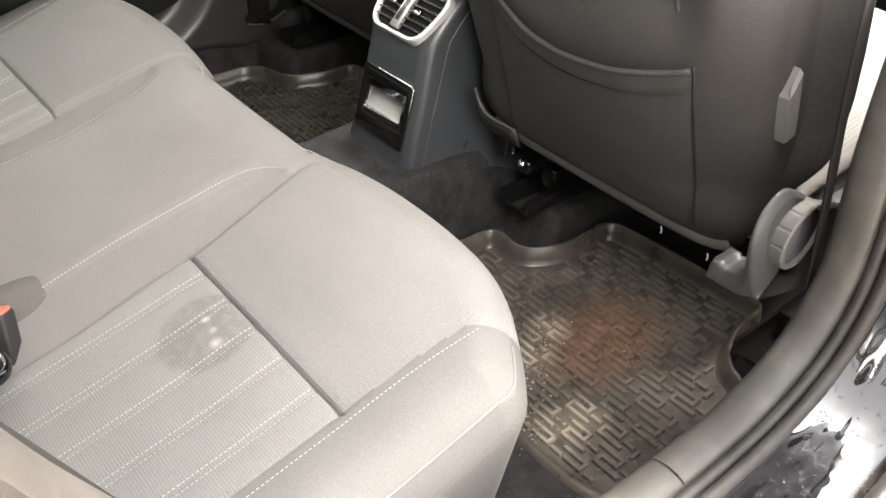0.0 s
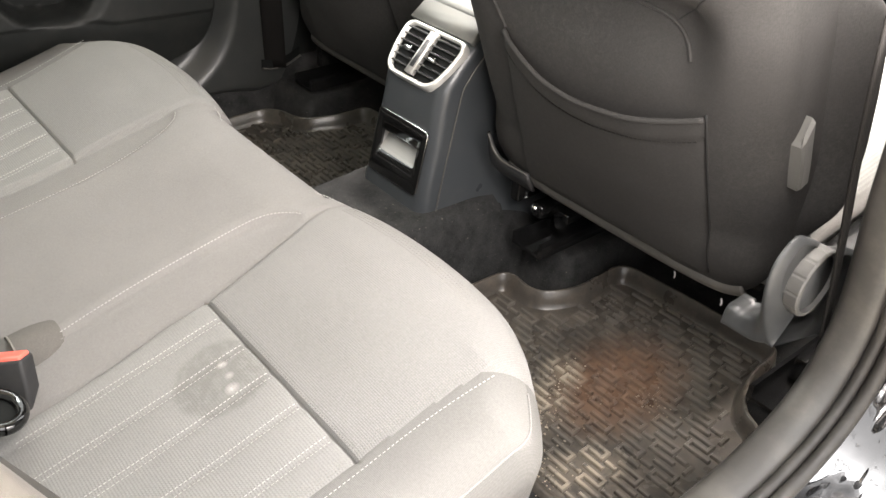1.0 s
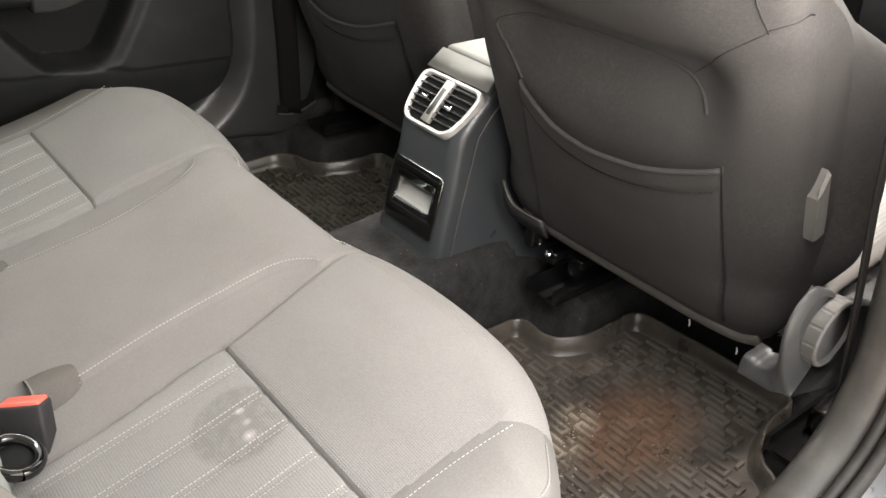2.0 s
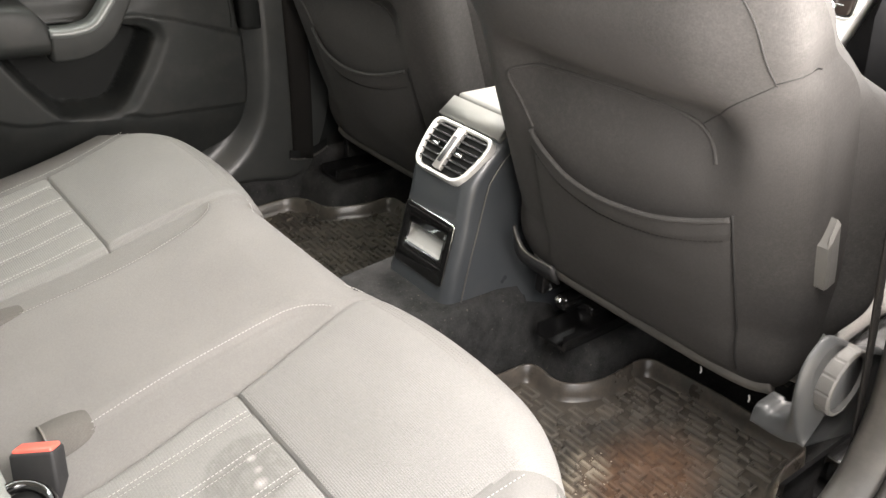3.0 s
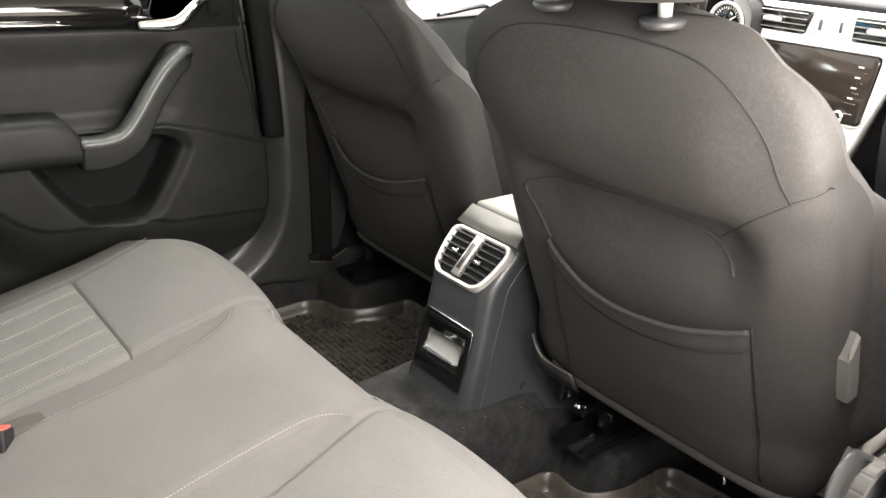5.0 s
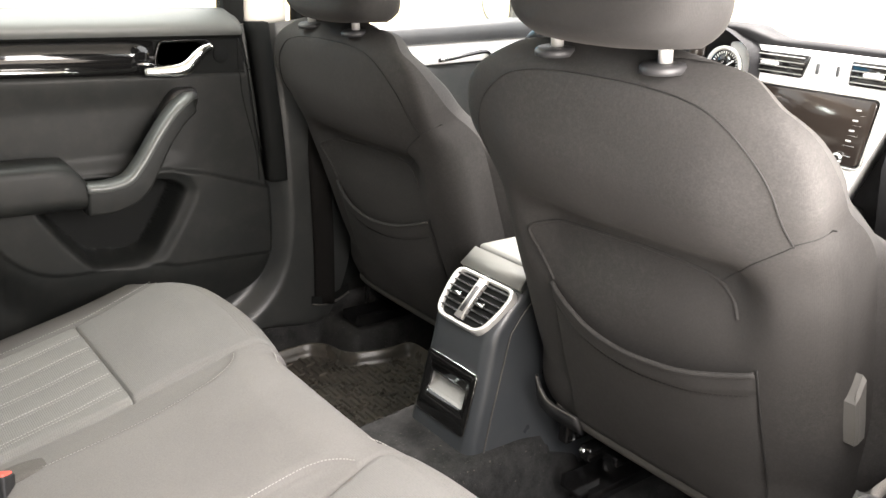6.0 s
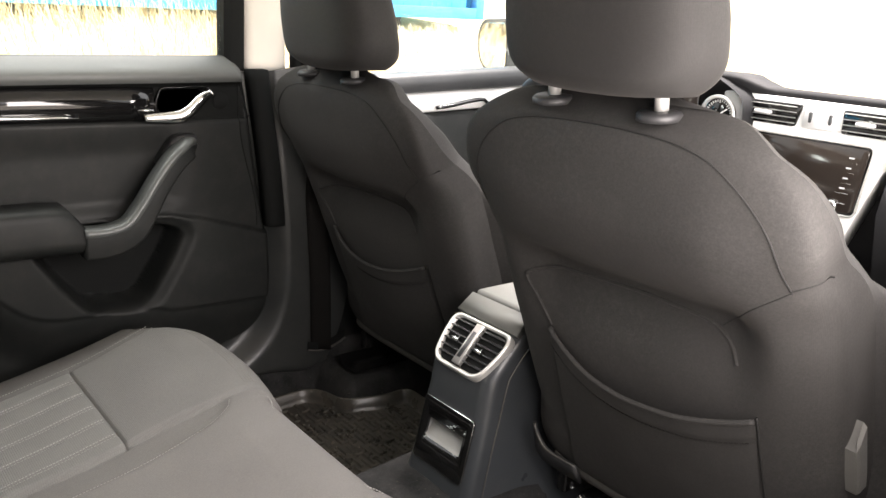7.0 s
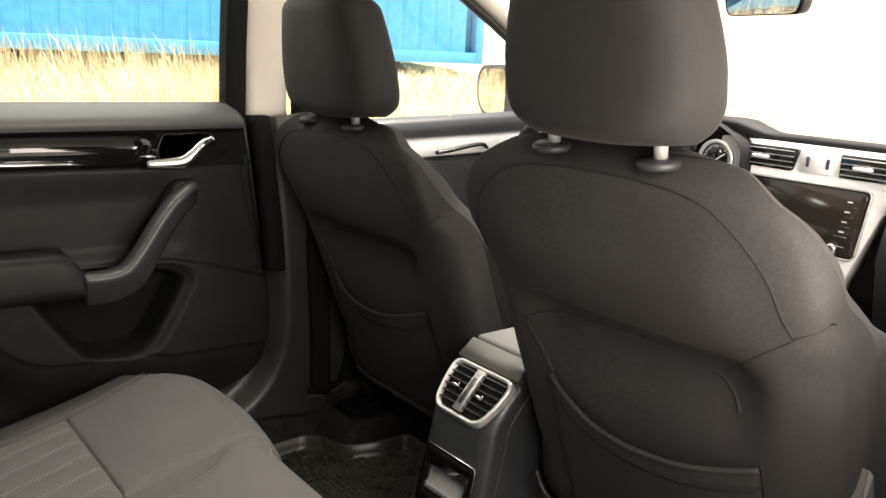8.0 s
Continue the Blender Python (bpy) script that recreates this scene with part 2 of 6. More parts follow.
def rubber_mat(name, low=(0.024, 0.022, 0.020), high=(0.060, 0.053, 0.046), dusty=0.34, clay_share=0.6, patch=0.15):
    """Black rubber with dried clay that fades out from the middle of the footwell."""
    m, t, s = nodes_of(name)
    a, b, c = noise_node(t, 6.5, 5.0, 0.65), noise_node(t, 45.0, 6.0, 0.75), noise_node(t, 300.0, 2.0)
    base = ramp(t, a.outputs["Fac"], low, high).outputs["Color"]
    co = t.nodes.new("ShaderNodeTexCoord")
    mp = t.nodes.new("ShaderNodeMapping")
    mp.inputs["Location"].default_value = (-0.448 / 0.10, -0.525 / 0.14, 0)
    mp.inputs["Scale"].default_value = (1 / 0.10, 1 / 0.14, 0)
    link(t, co.outputs["Object"], mp.inputs["Vector"])
    g = t.nodes.new("ShaderNodeTexGradient")
    g.gradient_type = "SPHERICAL"
    link(t, mp.outputs["Vector"], g.inputs["Vector"])
    clay = t.nodes.new("ShaderNodeMath")
    clay.operation = "MULTIPLY"
    link(t, ramp(t, g.outputs["Fac"], (0, 0, 0), (clay_share,) * 3, 0.0, 0.55).outputs["Color"], clay.inputs[0])
    link(t, ramp(t, b.outputs["Fac"], (0.25, 0.25, 0.25), (1, 1, 1), 0.3, 0.65).outputs["Color"], clay.inputs[1])
    col = mixed(t, clay.outputs[0], base, (0.165, 0.078, 0.040))
    for px, py, pr in ((0.398, 0.418, 0.045), (0.380, 0.478, 0.040), (0.522, 0.345, 0.05), (0.528, 0.390, 0.045)):
        q = t.nodes.new("ShaderNodeMapping")
        q.inputs["Location"].default_value = (-px / pr, -py / pr, 0)
        q.inputs["Scale"].default_value = (1 / pr, 1 / pr, 0)
        link(t, co.outputs["Object"], q.inputs["Vector"])
        gg = t.nodes.new("ShaderNodeTexGradient")
        gg.gradient_type = "SPHERICAL"
        link(t, q.outputs["Vector"], gg.inputs["Vector"])
        pm = t.nodes.new("ShaderNodeMath")
        pm.operation = "MULTIPLY"
        link(t, ramp(t, gg.outputs["Fac"], (0, 0, 0), (1, 1, 1), 0.0, 0.7).outputs["Color"], pm.inputs[0])
        link(t, ramp(t, b.outputs["Fac"], (0, 0, 0), (patch,) * 3, 0.38, 0.47).outputs["Color"], pm.inputs[1])
        col = mixed(t, pm.outputs[0], col, (0.28, 0.24, 0.19))
    dust = ramp(t, b.outputs["Fac"], (0, 0, 0), (dusty, dusty, dusty), 0.42, 0.72).outputs["Color"]
    col = mixed(t, dust, col, (0.16, 0.13, 0.10))
    link(t, col, s.inputs["Base Color"])
    link(t, ramp(t, a.outputs["Fac"], (0.20, 0.20, 0.20), (0.38, 0.38, 0.38)).outputs["Color"], s.inputs["Roughness"])
    bumped(t, s, c.outputs["Fac"], 0.3, 0.0006)
    return m


def wet_paint(name):
    """Gloss black paint with water streaks and dried drops."""
    m, t, s = nodes_of(name)
    streak, drop = noise_node(t, 16.0, 2.0, 0.5, None, (1.0, 0.5, 0.5)), noise_node(t, 95.0, 4.0, 0.6)
    dirt = noise_node(t, 11.0, 6.0, 0.7)
    link(t, ramp(t, dirt.outputs["Fac"], (0.010, 0.010, 0.011), (0.055, 0.048, 0.040), 0.52, 0.66).outputs["Color"], s.inputs["Base Color"])
    link(t, ramp(t, dirt.outputs["Fac"], (0.03, 0.03, 0.03), (0.35, 0.35, 0.35), 0.50, 0.68).outputs["Color"], s.inputs["Roughness"])
    s.inputs["Specular IOR Level"].default_value = 0.8
    s.inputs["Coat Weight"].default_value = 1.0
    b = bumped(t, s, streak.outputs["Fac"], 0.7, 0.012)
    bumped(t, s, ramp(t, drop.outputs["Fac"], (0, 0, 0), (1, 1, 1), 0.60, 0.66).outputs["Color"], 0.6, 0.001, b)
    link(t, b.outputs["Normal"], s.inputs["Coat Normal"])
    return m


def glass(name, tint=(0.93, 0.96, 0.95)):
    m, t, s = nodes_of(name)
    t.nodes.remove(s)
    out = t.nodes["Material Output"]
    tr, gl, mx, lw = (t.nodes.new(k) for k in ("ShaderNodeBsdfTransparent", "ShaderNodeBsdfGlossy", "ShaderNodeMixShader", "ShaderNodeLayerWeight"))
    tr.inputs["Color"].default_value = (*tint, 1)
    gl.inputs["Roughness"].default_value = 0.02
    p = t.nodes.new("ShaderNodeMath")
    p.operation = "POWER"
    p.inputs[1].default_value = 5.0
    q = t.nodes.new("ShaderNodeMath")
    q.operation = "MULTIPLY_ADD"
    q.inputs[1].default_value, q.inputs[2].default_value = 0.5, 0.03
    link(t, lw.outputs["Facing"], p.inputs[0])
    link(t, p.outputs[0], q.inputs[0])
    link(t, q.outputs[0], mx.inputs[0])
    link(t, tr.outputs[0], mx.inputs[1])
    link(t, gl.outputs[0], mx.inputs[2])
    link(t, mx.outputs[0], out.inputs["Surface"])
    return m


M_BENCH_INSERT = fabric("bench_insert_fabric", (0.190, 0.187, 0.180), 0.0030, 0.5, 0.0, 0.07, (0, 1), 0.05, 0.10, ((0.333, -0.042, 0.055, (0.135, 0.132, 0.125), 0.75), (0.318, -0.034, 0.007, (0.50, 0.48, 0.46), 0.75), (0.356, -0.042, 0.009, (0.48, 0.46, 0.44), 0.6), (0.338, -0.036, 0.006, (0.48, 0.46, 0.44), 0.5)))
M_BENCH_FRONT = fabric("bench_front_fabric", (0.182, 0.178, 0.172), 0.0024, 0.6, 0.0, 0.06, (0, 1), 0.05, 0.18)
M_BENCH_PLAIN = fabric("bench_plain_fabric", (0.178, 0.171, 0.165), 0.0015, 0.35, 0.0, 0.10, (0, 1), 0.06, 0.2)
# darker copies of the plain cloth: dimmer light on bolsters and sides as colour
M_BENCH_BOLSTER = fabric("bench_bolster_dimmed_fabric", (0.132, 0.129, 0.124), 0.0015, 0.35, 0.0, 0.08, (0, 1), 0.04, 0.2)
M_BENCH_SIDE = fabric("bench_side_dimmed_fabric", (0.105, 0.103, 0.099), 0.0015, 0.35, 0.0, 0.08, (0, 1), 0.03, 0.2)
M_BENCH_BACK = fabric("bench_back_fabric", (0.24, 0.255, 0.24), 0.0030, 0.6, 0.0, 0.08, (0, 2), 0.06, 0.3)
M_BOLSTER = fabric("bolster_fabric", (0.046, 0.044, 0.041), 0.0015, 0.3, 0.0, 0.08, (0, 2), 0.0, 0.2)
M_SEAT = fabric("seat_back_fabric", (0.0235, 0.0226, 0.0219), 0.0014, 0.14, 0.13, 0.14, (0, 2), 0.02, 0.08, (), 0.5, 0.22, 0.80, 0.12, 0.13)
M_HEAD = fabric("head_restraint_cloth", (0.0165, 0.0158, 0.0153), 0.0014, 0.12, 0.05, 0.08, (0, 2), 0.03, 0.08, (), 0.42, 0.16, 0.78, 0.15)
M_SEAT_CUSHION = fabric("front_cushion_fabric", (0.17, 0.178, 0.168), 0.0020, 0.4, 0.0, 0.08, (0, 1), 0.2, 0.3)
M_PERF = fabric("perforated_cloth", (0.20, 0.195, 0.183), 0.0015, 0.2, 0.0, 0.1, (0, 1), 0.0, 0.2)
M_SLEEVE = fabric("sleeve_fabric", (0.115, 0.108, 0.100), 0.0015, 0.3, 0.0, 0.2, (0, 1), 0.03, 0.3)
M_THREAD = plastic("pale_thread", (0.36, 0.352, 0.335), 0.8, 0.0, 0.05, 0.2)
M_THREAD_DARK = plastic("dark_thread", (0.012, 0.0115, 0.011), 0.8, 0.0, 0.05, 0.2)
M_SEAM = plastic("sunken_seam", (0.012, 0.0116, 0.0113), 0.8, 0.0, 0.05, 0.2)
M_THREAD_GREY = plastic("grey_thread", (0.17, 0.16, 0.145), 0.8, 0.0, 0.05, 0.2)
M_CARPET = carpet("loop_carpet", (0.027, 0.027, 0.027))
M_RUBBER = rubber_mat("dirty_rubber")
M_RUBBER_CLEAN = rubber_mat("black_rubber", (0.028, 0.027, 0.024), (0.060, 0.055, 0.047), 0.30, 0.0, 0.0)
# dusty rubber, made paler than the tray: ridge highlights put into the colour
M_TREAD = rubber_mat("dusty_highlit_tread", (0.046, 0.042, 0.038), (0.104, 0.094, 0.083), 0.36, 0.6, 0.95)
M_SEAL = plastic("seal_rubber", (0.038, 0.035, 0.032), 0.48, 0.4, 0.15, 0.4, 0.12)
M_BLACK = plastic("black_trim_plastic", (0.018, 0.018, 0.019), 0.5, 0.35, 0.1, 0.4, 0.05)
M_GREY = plastic("dark_grey_plastic", (0.046, 0.0475, 0.0495), 0.42, 0.35, 0.06, 0.45, 0.04)
M_CONSOLE = plastic("console_plastic", (0.0325, 0.0358, 0.0392), 0.30, 0.3, 0.06, 0.5, 0.03)
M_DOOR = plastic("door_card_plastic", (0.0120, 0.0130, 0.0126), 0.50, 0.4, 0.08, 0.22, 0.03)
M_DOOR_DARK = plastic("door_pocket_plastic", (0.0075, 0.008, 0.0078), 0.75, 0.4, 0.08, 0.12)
M_SILL = plastic("sill_trim_plastic", (0.060, 0.056, 0.051), 0.42, 0.4, 0.12, 0.5, 0.2)
M_SILL_TOP = plastic("window_sill_skin", (0.095, 0.099, 0.096), 0.5, 0.4, 0.06, 0.45, 0.04)
M_TRIM = plastic("pillar_trim_plastic", (0.028, 0.0295, 0.0288), 0.36, 0.25, 0.06, 0.5, 0.04)
M_KNOB = plastic("recliner_wheel_plastic", (0.078, 0.076, 0.072), 0.45, 0.3, 0.06, 0.4, 0.05)
M_CAP = plastic("grab_cap_plastic", (0.075, 0.080, 0.078), 0.32, 0.3, 0.05, 0.5)
M_GLOSS = plastic("piano_black", (0.006, 0.006, 0.006), 0.06, 0.0, 0.0, 0.6)
M_PAINT = plastic("black_car_paint", (0.008, 0.008, 0.009), 0.07, 0.0, 0.0, 0.7)
M_JAMB = wet_paint("wet_black_paint")
M_SATIN = metal("satin_silver", (0.62, 0.61, 0.585), 0.34, 0.6)
M_CHROME = metal("chrome", (0.80, 0.80, 0.79), 0.10)
M_SLAT = plastic("vent_slat_plastic", (0.045, 0.046, 0.047), 0.24, 0.0, 0.05, 0.6)
M_STEEL = plastic("black_steel", (0.007, 0.007, 0.0072), 0.14, 0.0, 0.1, 0.8)
M_PILLAR = plastic("pillar_light_plastic", (0.74, 0.70, 0.63), 0.65, 0.4, 0.04, 0.3)
M_HEADLINER = plastic("headliner_cloth", (0.50, 0.48, 0.44), 0.95, 0.5, 0.05, 0.1)
M_DASH_LIGHT = plastic("dash_pale_grey", (0.80, 0.80, 0.785), 0.45, 0.3, 0.05, 0.4)
M_TRAY = plastic("console_tray_plastic", (0.22, 0.217, 0.207), 0.36, 0.3, 0.05, 0.45)
M_LID = plastic("console_lid_plastic", (0.12, 0.122, 0.115), 0.42, 0.3, 0.05, 0.45)
M_DASH_DARK = plastic("dash_dark_skin", (0.007, 0.007, 0.008), 0.75, 0.5, 0.08, 0.3)
M_BELT = fabric("belt_webbing", (0.009, 0.0083, 0.0078), 0.0012, 0.4, 0.0, 0.12, (1, 2), 0.0, 0.2, (), 0.42, 0.1, 0.8, 0.08)
M_COVER = plastic("hinge_cover_plastic", (0.040, 0.0415, 0.0425), 0.40, 0.3, 0.06, 0.4, 0.04)
M_EDGE = plastic("seat_edge_plastic", (0.056, 0.053, 0.049), 0.6, 0.3, 0.08, 0.3, 0.08)
M_RED = plastic("red_buckle_plastic", (0.80, 0.13, 0.095), 0.3, 0.0, 0.03, 0.5)
M_GLASS = glass("window_glass")
M_MIRROR = metal("mirror_glass", (0.86, 0.87, 0.88), 0.02)
M_SCREEN = plastic("screen_glass", (0.022, 0.017, 0.014), 0.12, 0.0, 0.0, 0.5)
M_MARK = plastic("white_print", (0.72, 0.72, 0.72), 0.5, 0.0, 0.0, 0.3)
M_MUD = plastic("dried_clay", (0.30, 0.255, 0.205), 0.95, 0.8, 0.25, 0.1)

# ---- outside ----
def terrain(x, y):
    """Level gravel round the car, then a grassy bank that climbs slowly on the far side and ahead."""
    d = max(0.0, -x - 3.2)
    f = max(0.0, y - 5.0)
    z = -0.38 + 1.05 * sm(0, 7.5, d) + 0.06 * max(0.0, d - 7.5)
    z = max(z, -0.38 + 0.125 * f + 0.6 * sm(0, 9, f))
    return z + 0.035 * noise.noise((x * 0.35, y * 0.35, 0)) * min(1, (d + f) * 0.4)


def ground_sheet():
    steps = [-900, -400, -150, -80, -50] + [-36 + i * 1.2 for i in range(61)] + [50, 80, 150, 400, 900]
    pts = [[(x, y, terrain(max(-40, x), min(40, y)) + 0.0) for y in steps] for x in steps]
    m, t, s = nodes_of("dry_grass_and_gravel")
    a, b, c = noise_node(t, 0.55, 4.0, 0.6), noise_node(t, 7.0, 6.0, 0.7), noise_node(t, 60.0, 3.0)
    grass = ramp(t, b.outputs["Fac"], (0.42, 0.34, 0.16), (0.70, 0.61, 0.38)).outputs["Color"]
    gravel = ramp(t, c.outputs["Fac"], (0.20, 0.195, 0.185), (0.34, 0.33, 0.315)).outputs["Color"]
    co, xyz, add = t.nodes.new("ShaderNodeTexCoord"), t.nodes.new("ShaderNodeSeparateXYZ"), t.nodes.new("ShaderNodeMath")
    add.operation = "MULTIPLY_ADD"
    add.inputs[1].default_value = -0.30
    link(t, co.outputs["Object"], xyz.inputs["Vector"])
    link(t, xyz.outputs["Z"], add.inputs[0])
    link(t, a.outputs["Fac"], add.inputs[2])
    link(t, mixed(t, ramp(t, add.outputs[0], (0, 0, 0), (1, 1, 1), 0.46, 0.60).outputs["Color"], grass, gravel), s.inputs["Base Color"])
    s.inputs["Roughness"].default_value = 1.0
    bumped(t, s, b.outputs["Fac"], 0.8, 0.05)
    ob = grid_parts(pts, lambda i, j: 0, {0: ("ground", m, "")}, None)[0]
    tagged(ob, "pale gravel and dry yellow grass round the parked car", "ground", "", "structure")


def dry_grass():
    """Seed heads and stalks on the bank before the container, as one stretch of growth."""
    rnd = random.Random(5)
    bm = bmesh.new()
    for k in range(46000):
        x, y = -rnd.uniform(4.2, 8.6), rnd.uniform(-4.0, 9.0)
        if rnd.random() > 0.35 + 0.65 * sm(-7.8, -4.6, x) or (y > 5.2 and rnd.random() < 0.72):
            if x > -6.5:
                continue
        z = terrain(x, y)
        h = rnd.uniform(0.08, 0.26) + (0.40 * rnd.random() ** 2.2 if x < -6.6 and y < 4.6 else 0)
        w = rnd.uniform(0.0010, 0.0026)
        a, lean = rnd.uniform(0, 6.28), rnd.uniform(0.03, 0.34)
        dx, dy = math.cos(a) * w, math.sin(a) * w
        ex, ey = math.sin(a * 3) * lean, math.cos(a * 2) * lean
        p = [(x - dx, y - dy, z - 0.02), (x + dx, y + dy, z - 0.02), (x + ex * 0.6 + dx * 1.5, y + ey * 0.6 + dy * 1.5, z + h * 0.7),
             (x + ex * 0.6 - dx * 1.5, y + ey * 0.6 - dy * 1.5, z + h * 0.7), (x + ex, y + ey, z + h)]
        v = [bm.verts.new(q) for q in p]
        bm.faces.new(v[:4])
        bm.faces.new((v[3], v[2], v[4]))
    m, t, s = nodes_of("dry_stalks")
    n = t.nodes.new("ShaderNodeNewGeometry")
    link(t, ramp(t, n.outputs["Random Per Island"], (0.50, 0.41, 0.24), (0.84, 0.75, 0.56)).outputs["Color"], s.inputs["Base Color"])
    s.inputs["Roughness"].default_value = 1.0
    ob = part("dry_grass", bm, m, None, "tall dry yellow grass and seed heads on the bank", False)
    tagged(ob, "", "grass", "", "stuff")


def container():
    m = plastic("blue_container_paint", (0.07, 0.38, 0.72), 0.55, 0.0, 0.12, 0.35)
    dark = plastic("container_underside", (0.03, 0.025, 0.02), 0.9, 0.3)
    x0, y0, y1 = -8.9, -5.0, 8.05
    z0 = 0.72
    root = rootat("shipping_container", x0, 1.0, z0, "bright blue ribbed steel container standing on the grassy bank", "container")
    bm = bmesh.new()
    prof = []
    n = int((y1 - y0 - 0.3) / 0.28)
    for i in range(n):
        a = y0 + 0.15 + i * 0.28
        prof += [(x0, a), (x0, a + 0.19), (x0 - 0.006, a + 0.21), (x0 - 0.006, a + 0.26)]
    loft(bm, [[(x, y, z) for x, y in prof] for z in (z0 + 0.16, z0 + 2.45)], False, False)
    part("ribbed_wall", bm, m, root, "", False)
    part("bottom_rail", boxes((x0 - 0.08, x0 + 0.03, y0, y1, z0, z0 + 0.16, 0.01)), m, root)
    part("top_rail", boxes((x0 - 0.08, x0 + 0.03, y0, y1, z0 + 2.45, z0 + 2.6, 0.01)), m, root)
    for y in (y0, y1 - 0.15):
        part("corner_post", boxes((x0 - 0.1, x0 + 0.035, y, y + 0.15, z0, z0 + 2.6, 0.01)), m, root)
    part("far_wall", boxes((x0 - 2.4, x0 - 0.1, y0, y1, z0 + 0.12, z0 + 2.58)), m, root)
    for y in (-4.0, 1.0, 5.9):
        part("timber_bearer", boxes((x0 - 2.2, x0 - 0.02, y, y + 0.7, z0 - 0.35, z0 + 0.0)), dark, root, "dark weathered timber bearer")


# ---- the car's shell ----
def shell_of_car():
    # roof with headliner
    def zr(x, y):
        return 1.235 - 0.12 * (x / 0.70) ** 4 - 0.07 * sm(0.3, 0.8, y) - 0.06 * sm(-0.4, -1.2, y)
    xs, ys = [-0.70 + 1.40 * i / 28 for i in range(29)], [-1.15 + 1.88 * j / 30 for j in range(31)]
    bm = bmesh.new()
    lo = [[bm.verts.new((x, y, zr(x, y))) for y in ys] for x in xs]
    hi = [[bm.verts.new((x, y, zr(x, y) + 0.05)) for y in ys] for x in xs]
    for i in range(28):
        for j in range(30):
            bm.faces.new((lo[i][j], lo[i][j + 1], lo[i + 1][j + 1], lo[i + 1][j]))
            bm.faces.new((hi[i][j], hi[i + 1][j], hi[i + 1][j + 1], hi[i][j + 1]))
    for i in range(28):
        for j in (0, 30):
            bm.faces.new((lo[i][j], lo[i + 1][j], hi[i + 1][j], hi[i][j]))
    for j in range(30):
        for i in (0, 28):
            bm.faces.new((lo[i][j], hi[i][j], hi[i][j + 1], lo[i][j + 1]))
    tagged(part("roof", bm, M_HEADLINER), "pale cloth headliner under the car's roof", "roof", "", "structure")

    bm = bmesh.new()
    loft(bm, [[(x * 1.02, y, zr(x, y) + 0.056) for y in ys] for x in xs], False, False)
    tagged(part("roof_skin", bm, M_PAINT), "black painted outer roof skin", "roof", "", "structure")
    bm = bmesh.new()
    loft(bm, [[(x * k, y, z + 0.02 * (1 - (x / 0.66) ** 2)) for y, z, k in ((1.62, 0.745, 1.0), (1.30, 0.905, 0.94), (1.02, 1.045, 0.88), (0.725, 1.185, 0.84))] for x in [-0.70 + 0.1 * i for i in range(15)]], False, False)
    pane = tagged(part("windscreen", bm, M_GLASS), "clear raked windscreen glass", "windscreen", "", "structure")
    pane.visible_shadow = False

    # floor pan with tunnel and seat pedestals
    def zf(x, y):
        z = -0.022 + 0.10 * (y - 0.5)
        a = abs(x)
        tun = 0.158 * (1 - sm(0.100, 0.152, a))
        z = max(z, tun - 0.02 * sm(0.6, 0.2, y)) if tun > 0.002 else z
        inner = sm(0.585, 0.625, y) * sm(0.272, 0.245, a) * sm(0.12, 0.16, a)
        outer = sm(0.575, 0.64, y) * sm(0.575, 0.61, a) if x > 0 else sm(0.56, 0.61, y) * sm(0.49, 0.54, a)
        front = sm(0.74, 0.80, y)
        z = max(z, -0.02 + (0.10 if x < 0 or inner > outer else 0.065) * max(inner, outer) + 0.02 * front * max(inner, outer))
        side = sm(0.655, 0.70, a)
        z = max(z, -0.02 + 0.15 * side)
        return z + 0.002 * noise.noise((x * 14, y * 14, 0))
    xs, ys = [-0.72 + 1.44 * i / 180 for i in range(181)], [0.02 + 1.55 * j / 170 for j in range(171)]
    pts = [[(x, y, zf(x, y)) for y in ys] for x in xs]
    tagged(grid_parts(pts, lambda i, j: 0, {0: ("floor", M_CARPET, "")}, None)[0],
           "dark charcoal loop carpet over the floor pan and tunnel", "floor", "", "structure")
    tagged(part("underbody", boxes((-0.80, 0.78, -1.2, 1.9, -0.16, -0.10, 0.01))
                , M_BLACK), "black underbody of the car", "underbody", "", "structure")
    # firewall closes the front footwell
    tagged(part("wall_front", boxes((-0.72, 0.72, 1.56, 1.60, -0.05, 0.74)), M_DASH_DARK), "dark firewall behind the footwells", "wall", "", "structure")
    # unseen closing wall, raised to keep rear window light off the seat backs
    tagged(part("wall_rear", boxes((-0.72, 0.72, -1.0, -0.96, -0.1, 0.95)), M_BLACK), "unseen dark wall behind the rear seat, added to block light", "wall", "", "structure")


def opening_path(n=7):
    """A rear door opening: down round the wheel arch, along the sill, round the corner and up the centre pillar."""
    yz = spline([(-0.41, 0.95, 0), (-0.37, 0.80, 0), (-0.316, 0.66, 0), (-0.292, 0.605, 0), (-0.264, 0.54, 0), (-0.21, 0.44, 0), (-0.14, 0.34, 0), (-0.05, 0.245, 0), (0.06, 0.170, 0), (0.20, 0.140, 0), (0.36, 0.140, 0), (0.46, 0.158, 0), (0.525, 0.20, 0),
                 (0.552, 0.27, 0), (0.543, 0.35, 0), (0.525, 0.43, 0), (0.512, 0.52, 0), (0.50, 0.62, 0), (0.475, 0.74, 0), (0.445, 0.90, 0), (0.41, 1.10, 0)], n)
    out = []
    for i, p in enumerate(yz):
        d = (yz[min(i + 1, len(yz) - 1)] - yz[max(i - 1, 0)]).normalized()
        out.append((p.x, p.y, -d.y, d.x))
    return out


